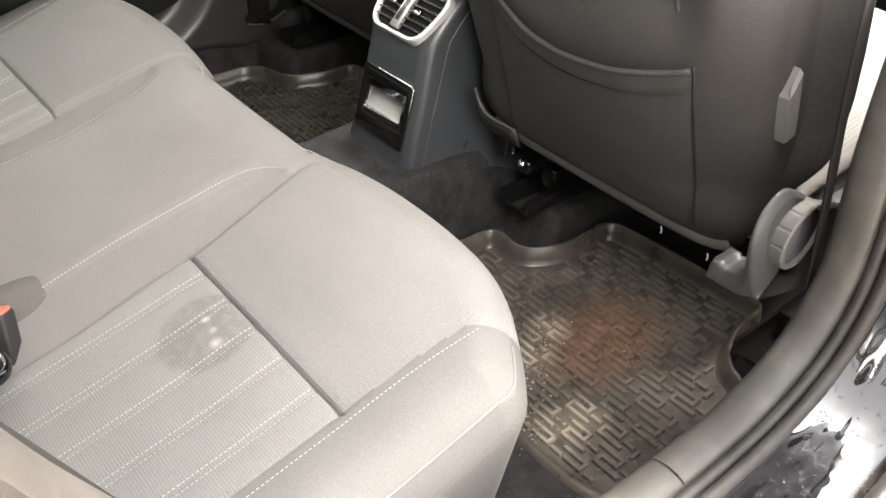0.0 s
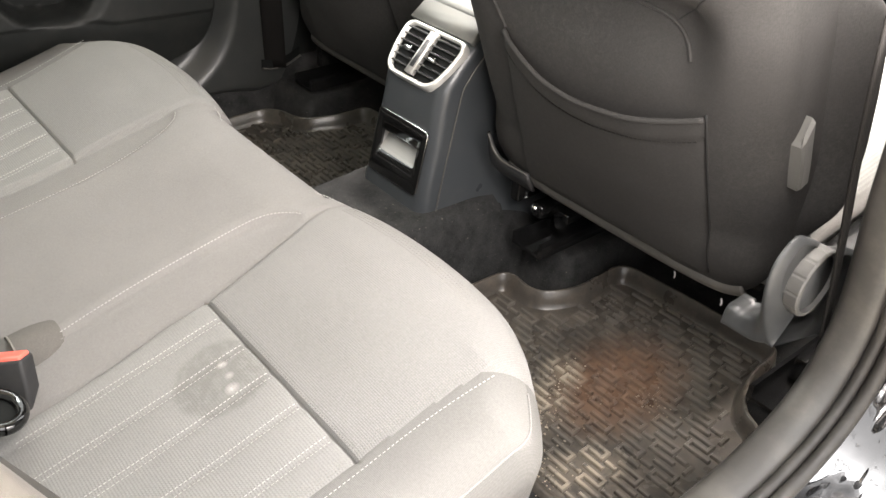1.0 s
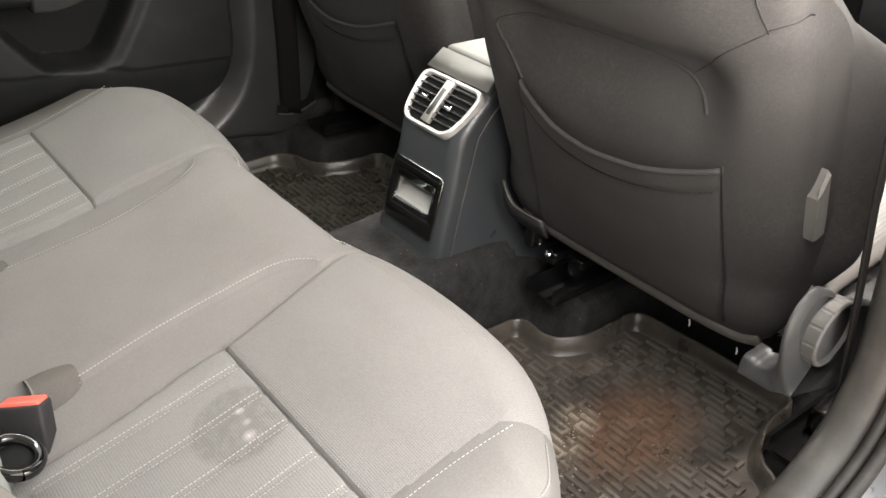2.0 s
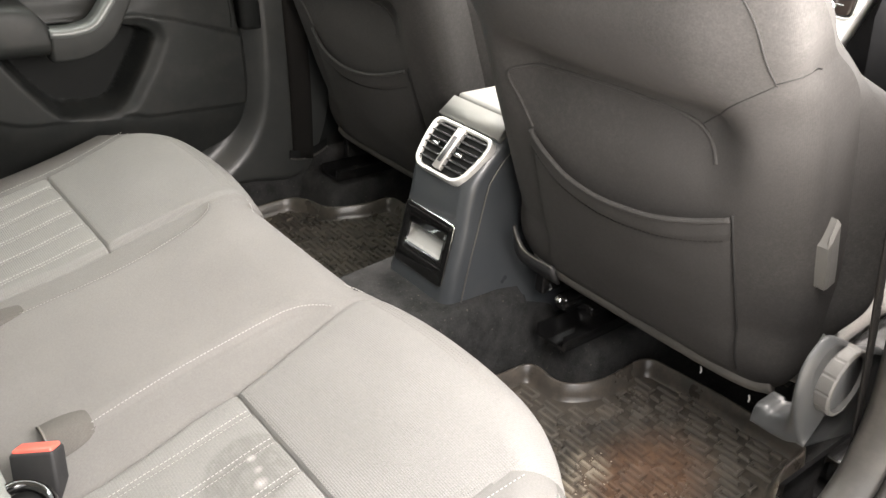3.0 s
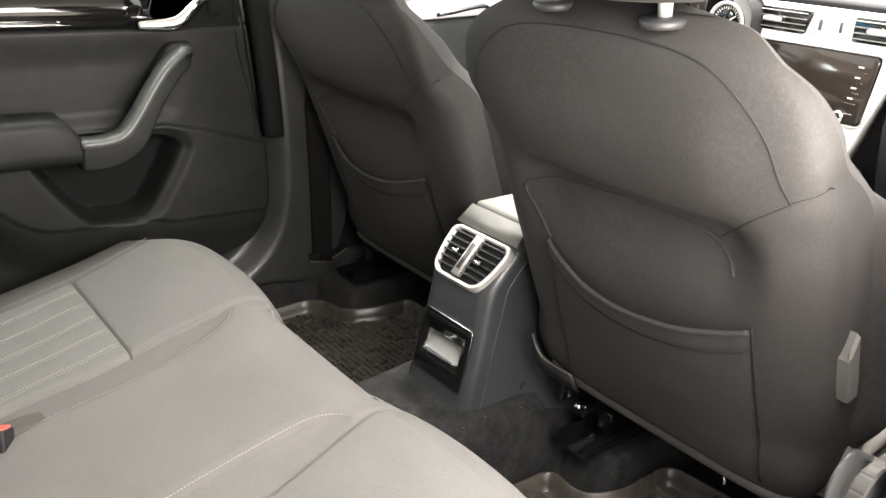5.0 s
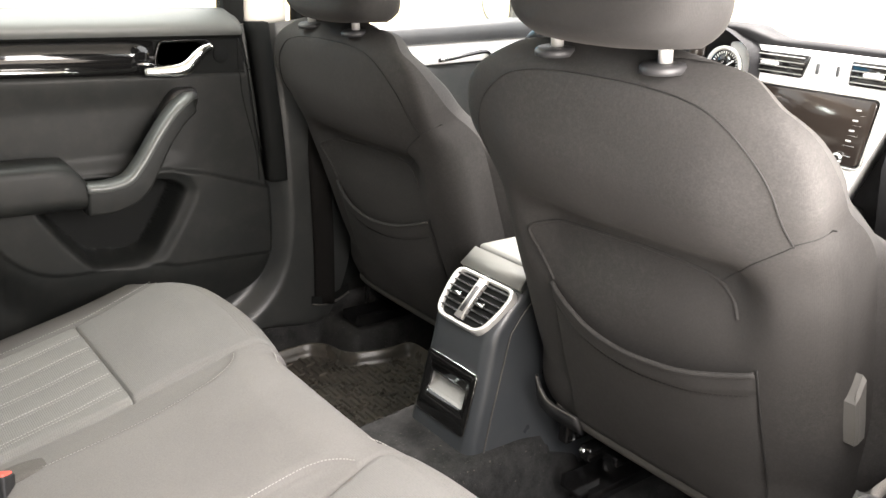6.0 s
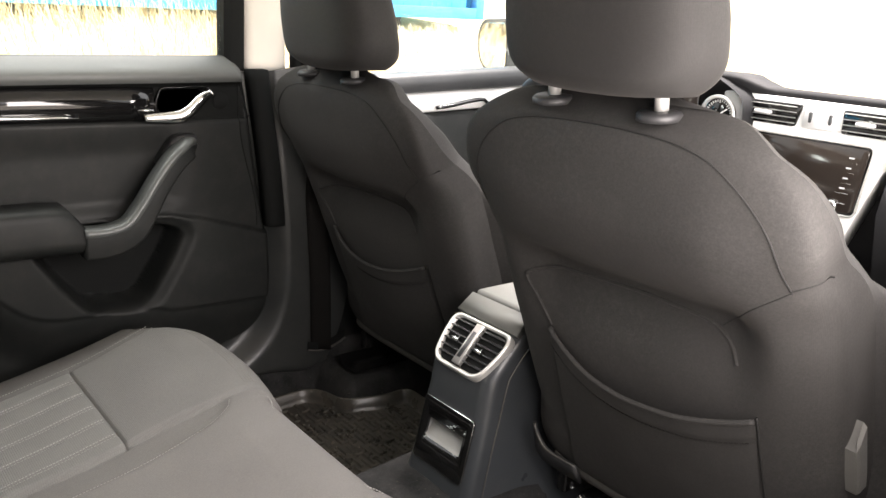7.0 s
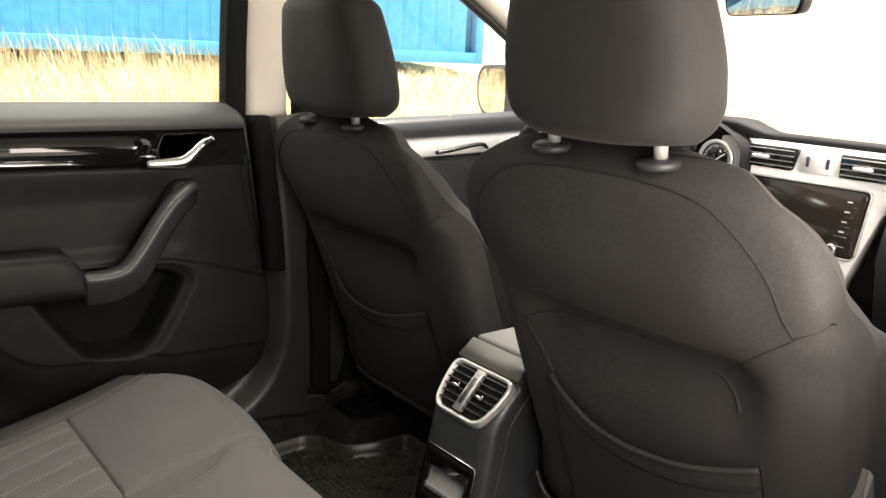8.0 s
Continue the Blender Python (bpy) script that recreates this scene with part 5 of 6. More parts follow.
# ---- centre console ----
def console():
    root = rootat("centre_console", 0, 0.55, 0.12, "dark grey plastic rear console with silver-framed air vents", "console")
    # body: rings from the floor up; each is a rounded rectangle, rear face first
    table = [(0.085, 0.416, 0.088), (0.14, 0.424, 0.085), (0.177, 0.432, 0.082), (0.207, 0.439, 0.080), (0.262, 0.452, 0.078), (0.30, 0.459, 0.076), (0.33, 0.464, 0.076), (0.35, 0.469, 0.076), (0.38, 0.493, 0.077), (0.405, 0.520, 0.077), (0.425, 0.536, 0.076), (0.436, 0.55, 0.074)]
    bm = bmesh.new()
    rings = []
    for z, y, h in table:
        r = 0.022
        flare = 0.045 * sm(0.30, 0.08, z)
        ring = []
        for x0, y0, a0 in ((-h + r, y + r, math.pi), (h - r, y + r, 1.5 * math.pi)):
            for k in range(9):
                a = a0 + k / 8 * math.pi / 2
                ring.append((x0 + r * math.cos(a), y0 + r * math.sin(a), z))
        ring += [(h + 0.25 * flare, y + 0.07, z), (h + 0.75 * flare, y + 0.16, z), (h + flare, 0.85, z), (-h - flare, 0.85, z), (-h - 0.75 * flare, y + 0.16, z), (-h - 0.25 * flare, y + 0.07, z)]
        rings.append([bm.verts.new(p) for p in ring])
    for k, (lo, hi) in enumerate(zip(rings, rings[1:])):
        for i in range(len(lo)):
            if not (k == 3 and i == 8):
                bm.faces.new((lo[i], lo[(i + 1) % len(lo)], hi[(i + 1) % len(lo)], hi[i]))
    bm.faces.new(rings[-1])
    part("body", bm, M_CONSOLE, root)
    # joint line on both flanks
    for s in (1, -1):
        bm = bmesh.new()
        tube(bm, [(s * (0.0775 + 0.25 * 0.045 * sm(0.30, 0.08, z) + 0.001), lerp([(a, b) for a, b, c in table], z) + 0.030 + 0.010 * sm(0.1, 0.42, z), z) for z in [0.10 + 0.31 * k / 20 for k in range(21)]], 0.0012, 6)
        part("joint", bm, M_SILL, root)
    # vent frame lies on the slope between (0.461, 0.346) and (0.520, 0.408)
    a, b = Vector((0, 0.4585, 0.343)), Vector((0, 0.5215, 0.409))
    up = (b - a).normalized()
    out = Vector((0, -up.z, up.y))
    H = (b - a).length
    def at(x, t, d):
        return Vector((x, 0, 0)) + a + up * (t * H) + out * d
    outline = [(x, t / H) for x, t in rounded([(x, t * H) for x, t in ((-0.073, 1.03), (0.073, 1.03), (0.070, 0.55), (0.056, 0.02), (-0.056, 0.02), (-0.070, 0.55))], 0.024, 8)]
    inner = [(x * 0.895, 0.545 + (t - 0.545) * 0.86) for x, t in outline]
    bm = bmesh.new()
    loft(bm, [[at(x, t, d) for x, t in o] for o, d in ((outline, -0.008), (outline, 0.006), ([(x * 0.975, 0.5 + (t - 0.5) * 0.965) for x, t in outline], 0.0095), (inner, 0.0065), (inner, -0.006))], False)
    part("vent_frame", bm, M_SATIN, root, "satin silver vent frame")
    bm = bmesh.new()
    bm.faces.new([bm.verts.new(at(x, t, 0.0012)) for x, t in inner])
    part("vent_back", bm, M_DOOR_DARK, root, "black vent opening", False)
    for k in range(6):
        t = 0.225 + 0.130 * k
        half = 0.062 if t > 0.55 else 0.050 + 0.012 * (t - 0.12) / 0.43
        for s in (1, -1):
            bm = bmesh.new()
            q = [at(s * 0.008, t + 0.030, 0.0022), at(s * half, t + 0.030, 0.0022), at(s * half, t - 0.012, 0.0085), at(s * 0.008, t - 0.012, 0.0085)]
            w = [p + out * 0.0014 + up * 0.0014 for p in q]
            loft(bm, [q, w])
            part("vent_slat", bm, M_SLAT, root, "", False)
    bm = bmesh.new()
    loft(bm, [[at(x, t, d) for x, t in rounded([(-0.0085, 0.95), (0.0085, 0.95), (0.0085, 0.13), (-0.0085, 0.13)], 0.003, 3)] for d in (0.004, 0.0115, 0.0125)])
    bar = part("vent_bar", bm, M_SATIN, root, "satin silver centre bar")
    bm = bmesh.new()
    loft(bm, [[at(x, t, d) for x, t in rounded([(-0.0035, 0.78), (0.0035, 0.78), (0.0035, 0.25), (-0.0035, 0.25)], 0.003, 3)] for d in (0.0115, 0.0145)])
    part("thumb_wheel", bm, M_GREY, bar)
    for s, t in ((1, 0.50), (-1, 0.52)):
        bm = bmesh.new()
        loft(bm, [[at(s * 0.030 + x * 1.0, t + y, d) for x, y in rounded([(-0.0085, 0.045), (0.0085, 0.045), (0.0085, -0.045), (-0.0085, -0.045)], 0.002, 3)] for d in (0.006, 0.0155, 0.0165)])
        part("vent_tab", bm, M_CHROME, root, "bright vent tab")
    # silver lid edge and lid above the vents
    bm = bmesh.new()
    edge = rounded([(-0.074, 0), (0.074, 0), (0.070, 1), (-0.070, 1)], 0.006, 3)
    c0, c1 = Vector((0, 0.5235, 0.414)), Vector((0, 0.552, 0.440))
    o2 = Vector((0, -(c1 - c0).z, (c1 - c0).y)).normalized()
    loft(bm, [[c0 + (c1 - c0) * t + Vector((x, 0, 0)) + o2 * d for x, t in edge] for d in (-0.006, 0.004, 0.0055)])
    part("lid_edge", bm, M_LID, root, "pale satin lid edge")
    bm = boxes((-0.073, 0.073, 0.556, 0.86, 0.41, 0.447, 0.008, 3))
    part("armrest_lid", bm, M_LID, root, "pale grey armrest lid")
    # gloss panel with the open cubby
    fy = lambda z: lerp([(q, w) for q, w, e in table], z)
    def face(x, z, d):
        return Vector((x, fy(z) - d, z))
    pan = rounded([(-0.0625, 0.281), (0.0625, 0.281), (0.0635, 0.176), (-0.0635, 0.176)], 0.006, 4)
    hole = rounded([(-0.047, 0.252), (0.047, 0.252), (0.047, 0.215), (-0.047, 0.215)], 0.006, 4)
    bm = bmesh.new()
    loft(bm, [[face(x, z, d) for x, z in o] for o, d in ((pan, -0.003), (pan, 0.0025), ([(x * 0.985, 0.228 + (z - 0.228) * 0.985) for x, z in pan], 0.0035), (hole, 0.0035), (hole, -0.004))], False)
    part("gloss_panel", bm, M_GLOSS, root, "piano black panel")
    bm = bmesh.new()
    tube(bm, [face(x * 1.004, z, 0.0022) for x, z in (pan + pan[:1])], 0.0011, 6, caps=False)
    part("panel_edge", bm, M_CHROME, root, "thin bright edge")
    bm = bmesh.new()
    rows = [[face(x, 0.253 - 0.0385 * t, 0.002 - 0.024 * (1 - t) ** 0.8) for x in (-0.0472, 0.0472)] for t in [k / 10 for k in range(11)]]
    loft(bm, rows, False, False)
    for side in (0, 1):
        bm.faces.new([bm.verts.new(r[side]) for r in rows] + [bm.verts.new(face(rows[0][side].x, 0.2535, 0.002))])
    part("tray", bm, M_TRAY, root, "pale silver tray back", False)
    part("tray_lip", boxes((-0.046, 0.046, fy(0.252) - 0.0055, fy(0.252) + 0.004, 0.2500, 0.2525, 0.001)), M_GLOSS, root, "black upper lip")


# ---- rear left door ----
POCKET = [(-0.013, 0.43), (0.028, 0.366), (0.064, 0.320), (0.084, 0.302), (0.153, 0.294), (0.181, 0.296), (0.205, 0.313), (0.246, 0.378), (0.274, 0.432), (0.270, 0.444), (0.250, 0.458), (0.22, 0.464), (0.10, 0.478), (-0.01, 0.478)]


def rear_door():
    root = rootat("rear_door", -0.72, 0.1, 0.15, "closed rear door with dark door card, gloss strip and chrome handle", "car door")
    pocket = rounded(POCKET, 0.010, 3)
    belly = curve([(-0.36, 0.42), (-0.12, 0.385), (-0.071, 0.348), (-0.037, 0.319), (0.010, 0.301), (0.082, 0.296), (0.204, 0.290), (0.24, 0.280), (0.30, 0.277), (0.47, 0.271)], 4)
    front = curve([(0.10, 0.34), (0.14, 0.345), (0.165, 0.38), (0.19, 0.435), (0.23, 0.462), (0.30, 0.474), (0.40, 0.470), (0.44, 0.466), (0.50, 0.455), (0.65, 0.436), (0.72, 0.425), (0.76, 0.415), (0.79, 0.40)], 4)
    zvals = [0.135 + 0.655 * j / 164 for j in range(165)]
    n = 190
    def depth(y, z):
        x = -0.668
        # the lower card stands proud of the upper pad along a sloping crease, and tucks in under its belly line
        crease = 0.4835 - 0.22 * max(0.0, y - 0.24) - 0.35 * max(0.0, y - 0.31) * 0.3
        x += 0.012 * sm(crease + 0.002, crease - 0.004, z)
        low = lerp(belly, y)
        x -= 0.005 * sm(low + 0.002, low - 0.003, z) + 0.035 * sm(low, low - 0.13, z)
        d = inside(pocket, y, z)
        bevel = 0.006 + 0.020 * sm(0.15, 0.23, y)
        x -= 0.012 * sm(-bevel, 0.0, d) + 0.078 * sm(-0.001, 0.012, d)
        # upper pad, gloss strip and window sill
        x -= 0.012 * sm(0.485, 0.52, z) * sm(0.30, 0.22, y) * sm(0.67, 0.60, z)
        strip_lo = 0.672 - 0.02 * y
        x -= 0.008 * sm(strip_lo - 0.004, strip_lo + 0.004, z) * sm(0.743, 0.733, z) * sm(0.418, 0.405, y)
        x += 0.014 * sm(0.733, 0.752, z)
        if z > 0.755:
            x -= 0.05 * ((z - 0.755) / 0.035) ** 2
        edge = lerp(front, z) - y
        x -= 0.03 * (1 - sm(0.0, 0.018, edge))
        return x
    pts, ref = [], []
    for i in range(n):
        col, rr = [], []
        for z in zvals:
            y = -0.36 + (lerp(front, z) + 0.36) * i / (n - 1)
            col.append((depth(y, z), y, z))
            rr.append((y, z))
        pts.append(col)
        ref.append(rr)
    def region(i, j):
        y, z = ref[i][j]
        if z > 0.742:
            return "sill"
        if z > 0.672 - 0.02 * y and y < 0.41:
            return "strip"
        # pocket floor is blacker than the card: the recess's shade put into the colour
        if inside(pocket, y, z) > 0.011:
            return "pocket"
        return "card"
    grid_parts(pts, region, {"sill": ("window_sill", M_SILL_TOP, "grey soft window sill"), "strip": ("trim_bed", M_DOOR_DARK, ""), "pocket": ("door_pocket", M_DOOR_DARK, "open door pocket with its shade put into the black floor"),
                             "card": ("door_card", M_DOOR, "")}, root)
    # dark joint beside the door's leading edge
    for line in ([(0.402 + 0.035 * sm(0.66, 0.45, z), z) for z in [0.735 - 0.3 * q / 40 for q in range(41)]], [(0.305 + 0.135 * q / 20, 0.671 - 0.004 * q / 20) for q in range(21)]):
        bm = bmesh.new()
        tube(bm, [(depth(y, z) - 0.0002, y, z) for y, z in line], 0.0014, 6)
        part("joint", bm, M_DOOR_DARK, root)
    # gloss strip with a bright blade
    def ribbon(name, table, mat, label, proud):
        bm = bmesh.new()
        rings = []
        for y, zt, zb in table:
            x = -0.6735
            rings.append([(x, y, zb), (x + proud, y, zb + 0.002), (x + proud * 1.35, y, (zt + zb) / 2), (x + proud, y, zt - 0.002), (x, y, zt)])
        return part(name, loft(bm, rings), mat, root, label)
    ribbon("gloss_strip", [(-0.36, 0.738, 0.676), (0.0, 0.737, 0.673), (0.18, 0.735, 0.669), (0.225, 0.733, 0.668)], M_GLOSS, "piano black trim strip", 0.007)
    ribbon("bright_blade", [(-0.36, 0.698, 0.684), (-0.05, 0.691, 0.679), (0.06, 0.687, 0.6785), (0.085, 0.6835, 0.679)], M_CHROME, "bright chrome blade", 0.0115)
    # handle bowl and pull
    bm = bmesh.new()
    bowl = rounded([(0.226, 0.700), (0.238, 0.733), (0.330, 0.735), (0.345, 0.722), (0.30, 0.682), (0.231, 0.676)], 0.010, 4)
    loft(bm, [[(x, 0.265 + (y - 0.265) * k, 0.705 + (z - 0.705) * k) for y, z in bowl] for x, k in ((-0.680, 1.02), (-0.664, 1.0), (-0.668, 0.93), (-0.676, 0.8))])
    handle = part("handle_bowl", bm, M_GLOSS, root, "glossy black handle bowl")
    bm = bmesh.new()
    tube(bm, spline([(-0.662, 0.204, 0.676), (-0.658, 0.235, 0.6765), (-0.652, 0.270, 0.679), (-0.648, 0.290, 0.690), (-0.646, 0.312, 0.712), (-0.648, 0.334, 0.723)], 6), lambda t: 0.0085 + 0.0060 * math.sin(math.pi * min(1, t * 1.05)), 10, 0.75, (1, 0, 0))
    part("pull", bm, M_CHROME, handle, "chrome door pull")
    bm = bmesh.new()
    tube(bm, [(-0.661, 0.190, 0.692), (-0.658, 0.208, 0.692), (-0.660, 0.226, 0.690)], lambda t: 0.0010 + 0.0022 * math.sin(math.pi * t), 8)
    part("lock_tab", bm, M_CHROME, handle, "small chrome lock tab")
    # tweeter grille in the corner of the trim
    bm = bmesh.new()
    disc(bm, (depth(0.364, 0.703) + 0.001, 0.364, 0.703), (1, 0, 0), 0.0165, 0.002, 32, 0.0006)
    part("tweeter", bm, M_DOOR_DARK, root, "round black tweeter grille")
    # armrest
    bm = bmesh.new()
    rings = []
    for y, zt, zb, xo in ((-0.36, 0.535, 0.440, -0.596), (-0.10, 0.535, 0.440, -0.594), (0.0, 0.533, 0.438, -0.594), (0.036, 0.530, 0.436, -0.596), (0.052, 0.512, 0.434, -0.600), (0.068, 0.490, 0.434, -0.604)):
        sec = rounded([(-0.675, zt), (xo, zt - 0.004), (xo + 0.004, zb + 0.018), (xo - 0.02, zb), (-0.675, zb)], 0.02, 4)
        rings.append([(x, y + 0.045 * (zt - z) / 0.1 * sm(-0.05, 0.036, y), z) for x, z in sec])
    part("armrest", loft(bm, rings), M_DOOR, root, "dark padded armrest")
    # grab handle, swept up from the armrest
    path = spline([(-0.612, 0.062, 0.466), (-0.610, 0.105, 0.466), (-0.611, 0.145, 0.478), (-0.615, 0.175, 0.512), (-0.620, 0.205, 0.556), (-0.626, 0.240, 0.598), (-0.636, 0.275, 0.623), (-0.660, 0.298, 0.628)], 7)
    bm = bmesh.new()
    rings, tops = [], []
    for i, p in enumerate(path):
        t = i / (len(path) - 1)
        d = (path[min(i + 1, len(path) - 1)] - path[max(i - 1, 0)]).normalized()
        xa = Vector((1, 0, 0))
        nrm = xa.cross(d).normalized()
        if nrm.z < 0:
            nrm = -nrm
        hh = 0.036 - 0.012 * sm(0.1, 0.6, t) - 0.010 * sm(0.85, 1.0, t)
        ww = 0.022 - 0.006 * sm(0.8, 1.0, t)
        sec = rounded([(-ww, hh * 0.55), (ww, hh * 0.55), (ww * 0.95, -hh), (-ww, -hh)], 0.006, 3)
        rings.append([p + xa * a + nrm * b for a, b in sec])
        tops.append((p, xa, nrm, hh, ww))
    grab = part("grab_handle", loft(bm, rings), M_DOOR, root, "dark plastic grab handle")
    bm = bmesh.new()
    rings = []
    for p, xa, nrm, hh, ww in tops:
        c = p + nrm * (hh * 0.55 - 0.004)
        rings.append([c - xa * ww * 0.8 + nrm * 0.002, c - xa * ww * 0.7 + nrm * 0.006, c + xa * ww * 0.75 + nrm * 0.006, c + xa * (ww + 0.002) + nrm * 0.0005, c + xa * (ww + 0.002) - nrm * 0.008, c + xa * ww * 0.5 - nrm * 0.008])
    part("grab_cap", loft(bm, rings), M_CAP, grab, "satin grey upper cap")
    bm = bmesh.new()
    loft(bm, [[(x, 0.272 + (y - 0.272) * k, 0.612 + (z - 0.612) * k) for y, z in rounded([(0.218, 0.585), (0.255, 0.643), (0.305, 0.645), (0.30, 0.60), (0.25, 0.575)], 0.015, 4)] for x, k in ((-0.69, 1.0), (-0.652, 0.97), (-0.644, 0.85))])
    part("grab_mount", bm, M_BLACK, grab)
    # window frame and glass
    bm = bmesh.new()
    loft(bm, [[(-0.745 + dx + k, 0.388 + dy - 0.02 * (z - 0.78), z) for dx, dy in ((0, 0), (0.035, 0), (0.042, 0.012), (0.040, 0.042), (0, 0.044))] for z, k in ((0.76, 0), (0.9, 0.012), (1.05, 0.035), (1.2, 0.075))])
    part("window_frame", bm, M_DOOR_DARK, root, "black window frame", False)
    bm = bmesh.new()
    loft(bm, [[(-0.745 + dx + k, y, z + dz) for dx, dz in ((0, 0), (0.05, 0), (0.05, 0.05), (0, 0.05))] for y, z, k in ((-0.9, 1.08, 0.06), (-0.3, 1.17, 0.07), (0.43, 1.17, 0.07))])
    part("window_frame", bm, M_DOOR_DARK, root, "black window frame", False)
    bm = bmesh.new()
    loft(bm, [[(-0.722 + k, -0.7, z), (-0.722 + k, 0.40, z), (-0.726 + k, 0.40, z), (-0.726 + k, -0.7, z)] for z, k in ((0.76, 0), (0.9, 0.012), (1.05, 0.035), (1.19, 0.07))])
    pane = part("pane", bm, M_GLASS, root, "clear window pane")
    pane.visible_shadow = False
    part("pane_seal", boxes((-0.735, -0.712, -0.7, 0.40, 0.776, 0.790, 0.003)), M_BLACK, root, "black waist seal")
    part("outer_skin", boxes((-0.86, -0.76, -0.75, 0.45, 0.05, 0.78, 0.02)), M_PAINT, root, "black painted outer skin")


def front_door():
    root = rootat("front_door", -0.74, 1.0, 0.15, "closed driver's door with pale sill band and dark card", "car door")
    def slab(name, z0, z1, x0, x1, mat, label=""):
        bm = bmesh.new()
        rings = []
        for y in (0.62, 0.80, 1.0, 1.2, 1.38):
            r = 0.03 * (y - 0.85)
            rings.append([(x0, y, z0 + r), (x1 - 0.006, y, z0 + r), (x1, y, z0 + r + 0.006), (x1, y, z1 + r - 0.01), (x1 - 0.01, y, z1 + r), (x0, y, z1 + r)])
        return part(name, loft(bm, rings), mat, root, label)
    slab("window_sill", 0.705, 0.750, -0.76, -0.690, M_GREY, "grey soft window sill")
    slab("pale_band", 0.655, 0.702, -0.74, -0.694, M_DASH_LIGHT, "pale satin trim band")
    slab("door_card", 0.12, 0.652, -0.74, -0.690, M_DOOR)
    bm = bmesh.new()
    tube(bm, spline([(-0.690, 0.93, 0.668), (-0.682, 0.97, 0.674), (-0.678, 1.03, 0.684), (-0.680, 1.07, 0.686), (-0.690, 1.095, 0.676)], 6), 0.006, 8, 0.8)
    part("pull", bm, M_GLOSS, root, "gloss black door pull")
    slab("armrest", 0.44, 0.50, -0.70, -0.62, M_DOOR)
    bm = bmesh.new()
    loft(bm, [[(-0.722 + k, 0.52, z), (-0.722 + k, 1.45 - (z - 0.74) * 1.25, z), (-0.726 + k, 1.45 - (z - 0.74) * 1.25, z), (-0.726 + k, 0.52, z)] for z, k in ((0.73, 0), (0.9, 0.012), (1.05, 0.035), (1.17, 0.065))])
    pane = part("pane", bm, M_GLASS, root, "clear window pane")
    pane.visible_shadow = False
    part("outer_skin", boxes((-0.86, -0.765, 0.50, 1.5, 0.05, 0.735, 0.02)), M_PAINT, root, "black painted outer skin")
    # passenger's door on the camera's side
    root = rootat("front_door", 0.74, 1.0, 0.15, "closed front passenger door with grey door card", "car door")
    bm = bmesh.new()
    rings = []
    for y in (0.66, 0.80, 1.0, 1.2, 1.42):
        rings.append([(0.76, y, 0.12), (0.70, y, 0.12), (0.690, y, 0.14), (0.685, y, 0.42), (0.64, y, 0.46), (0.64, y, 0.51), (0.69, y, 0.53), (0.70, y, 0.73), (0.71, y, 0.75), (0.76, y, 0.75)])
    part("door_card", loft(bm, rings), M_GREY, root)
    bm = bmesh.new()
    loft(bm, [[(0.722 - k, 0.55, z), (0.722 - k, 1.45 - (z - 0.74) * 1.25, z), (0.726 - k, 1.45 - (z - 0.74) * 1.25, z), (0.726 - k, 0.55, z)] for z, k in ((0.73, 0), (0.9, 0.012), (1.05, 0.035), (1.17, 0.065))])
    pane = part("pane", bm, M_GLASS, root, "clear window pane")
    pane.visible_shadow = False


def front_pillars():
    for s in (-1, 1):
        root = rootat("windscreen_pillar", s * 0.68, 1.4, 0.78, "slim pale windscreen pillar with black seal", "pillar", "", "structure")
        line = [(s * 0.73, 1.62, 0.74), (s * 0.68, 1.30, 0.90), (s * 0.635, 1.02, 1.04), (s * 0.575, 0.72, 1.175)]
        bm = bmesh.new()
        tube(bm, spline(line, 6), 0.032, 12, 0.8)
        part("cover", bm, M_PILLAR, root)
        bm = bmesh.new()
        tube(bm, [(x - s * 0.0, y - 0.02, z - 0.032) for x, y, z in [tuple(p) for p in spline(line, 6)]], 0.011, 8)
        part("seal", bm, M_BLACK, root, "black rubber seal")


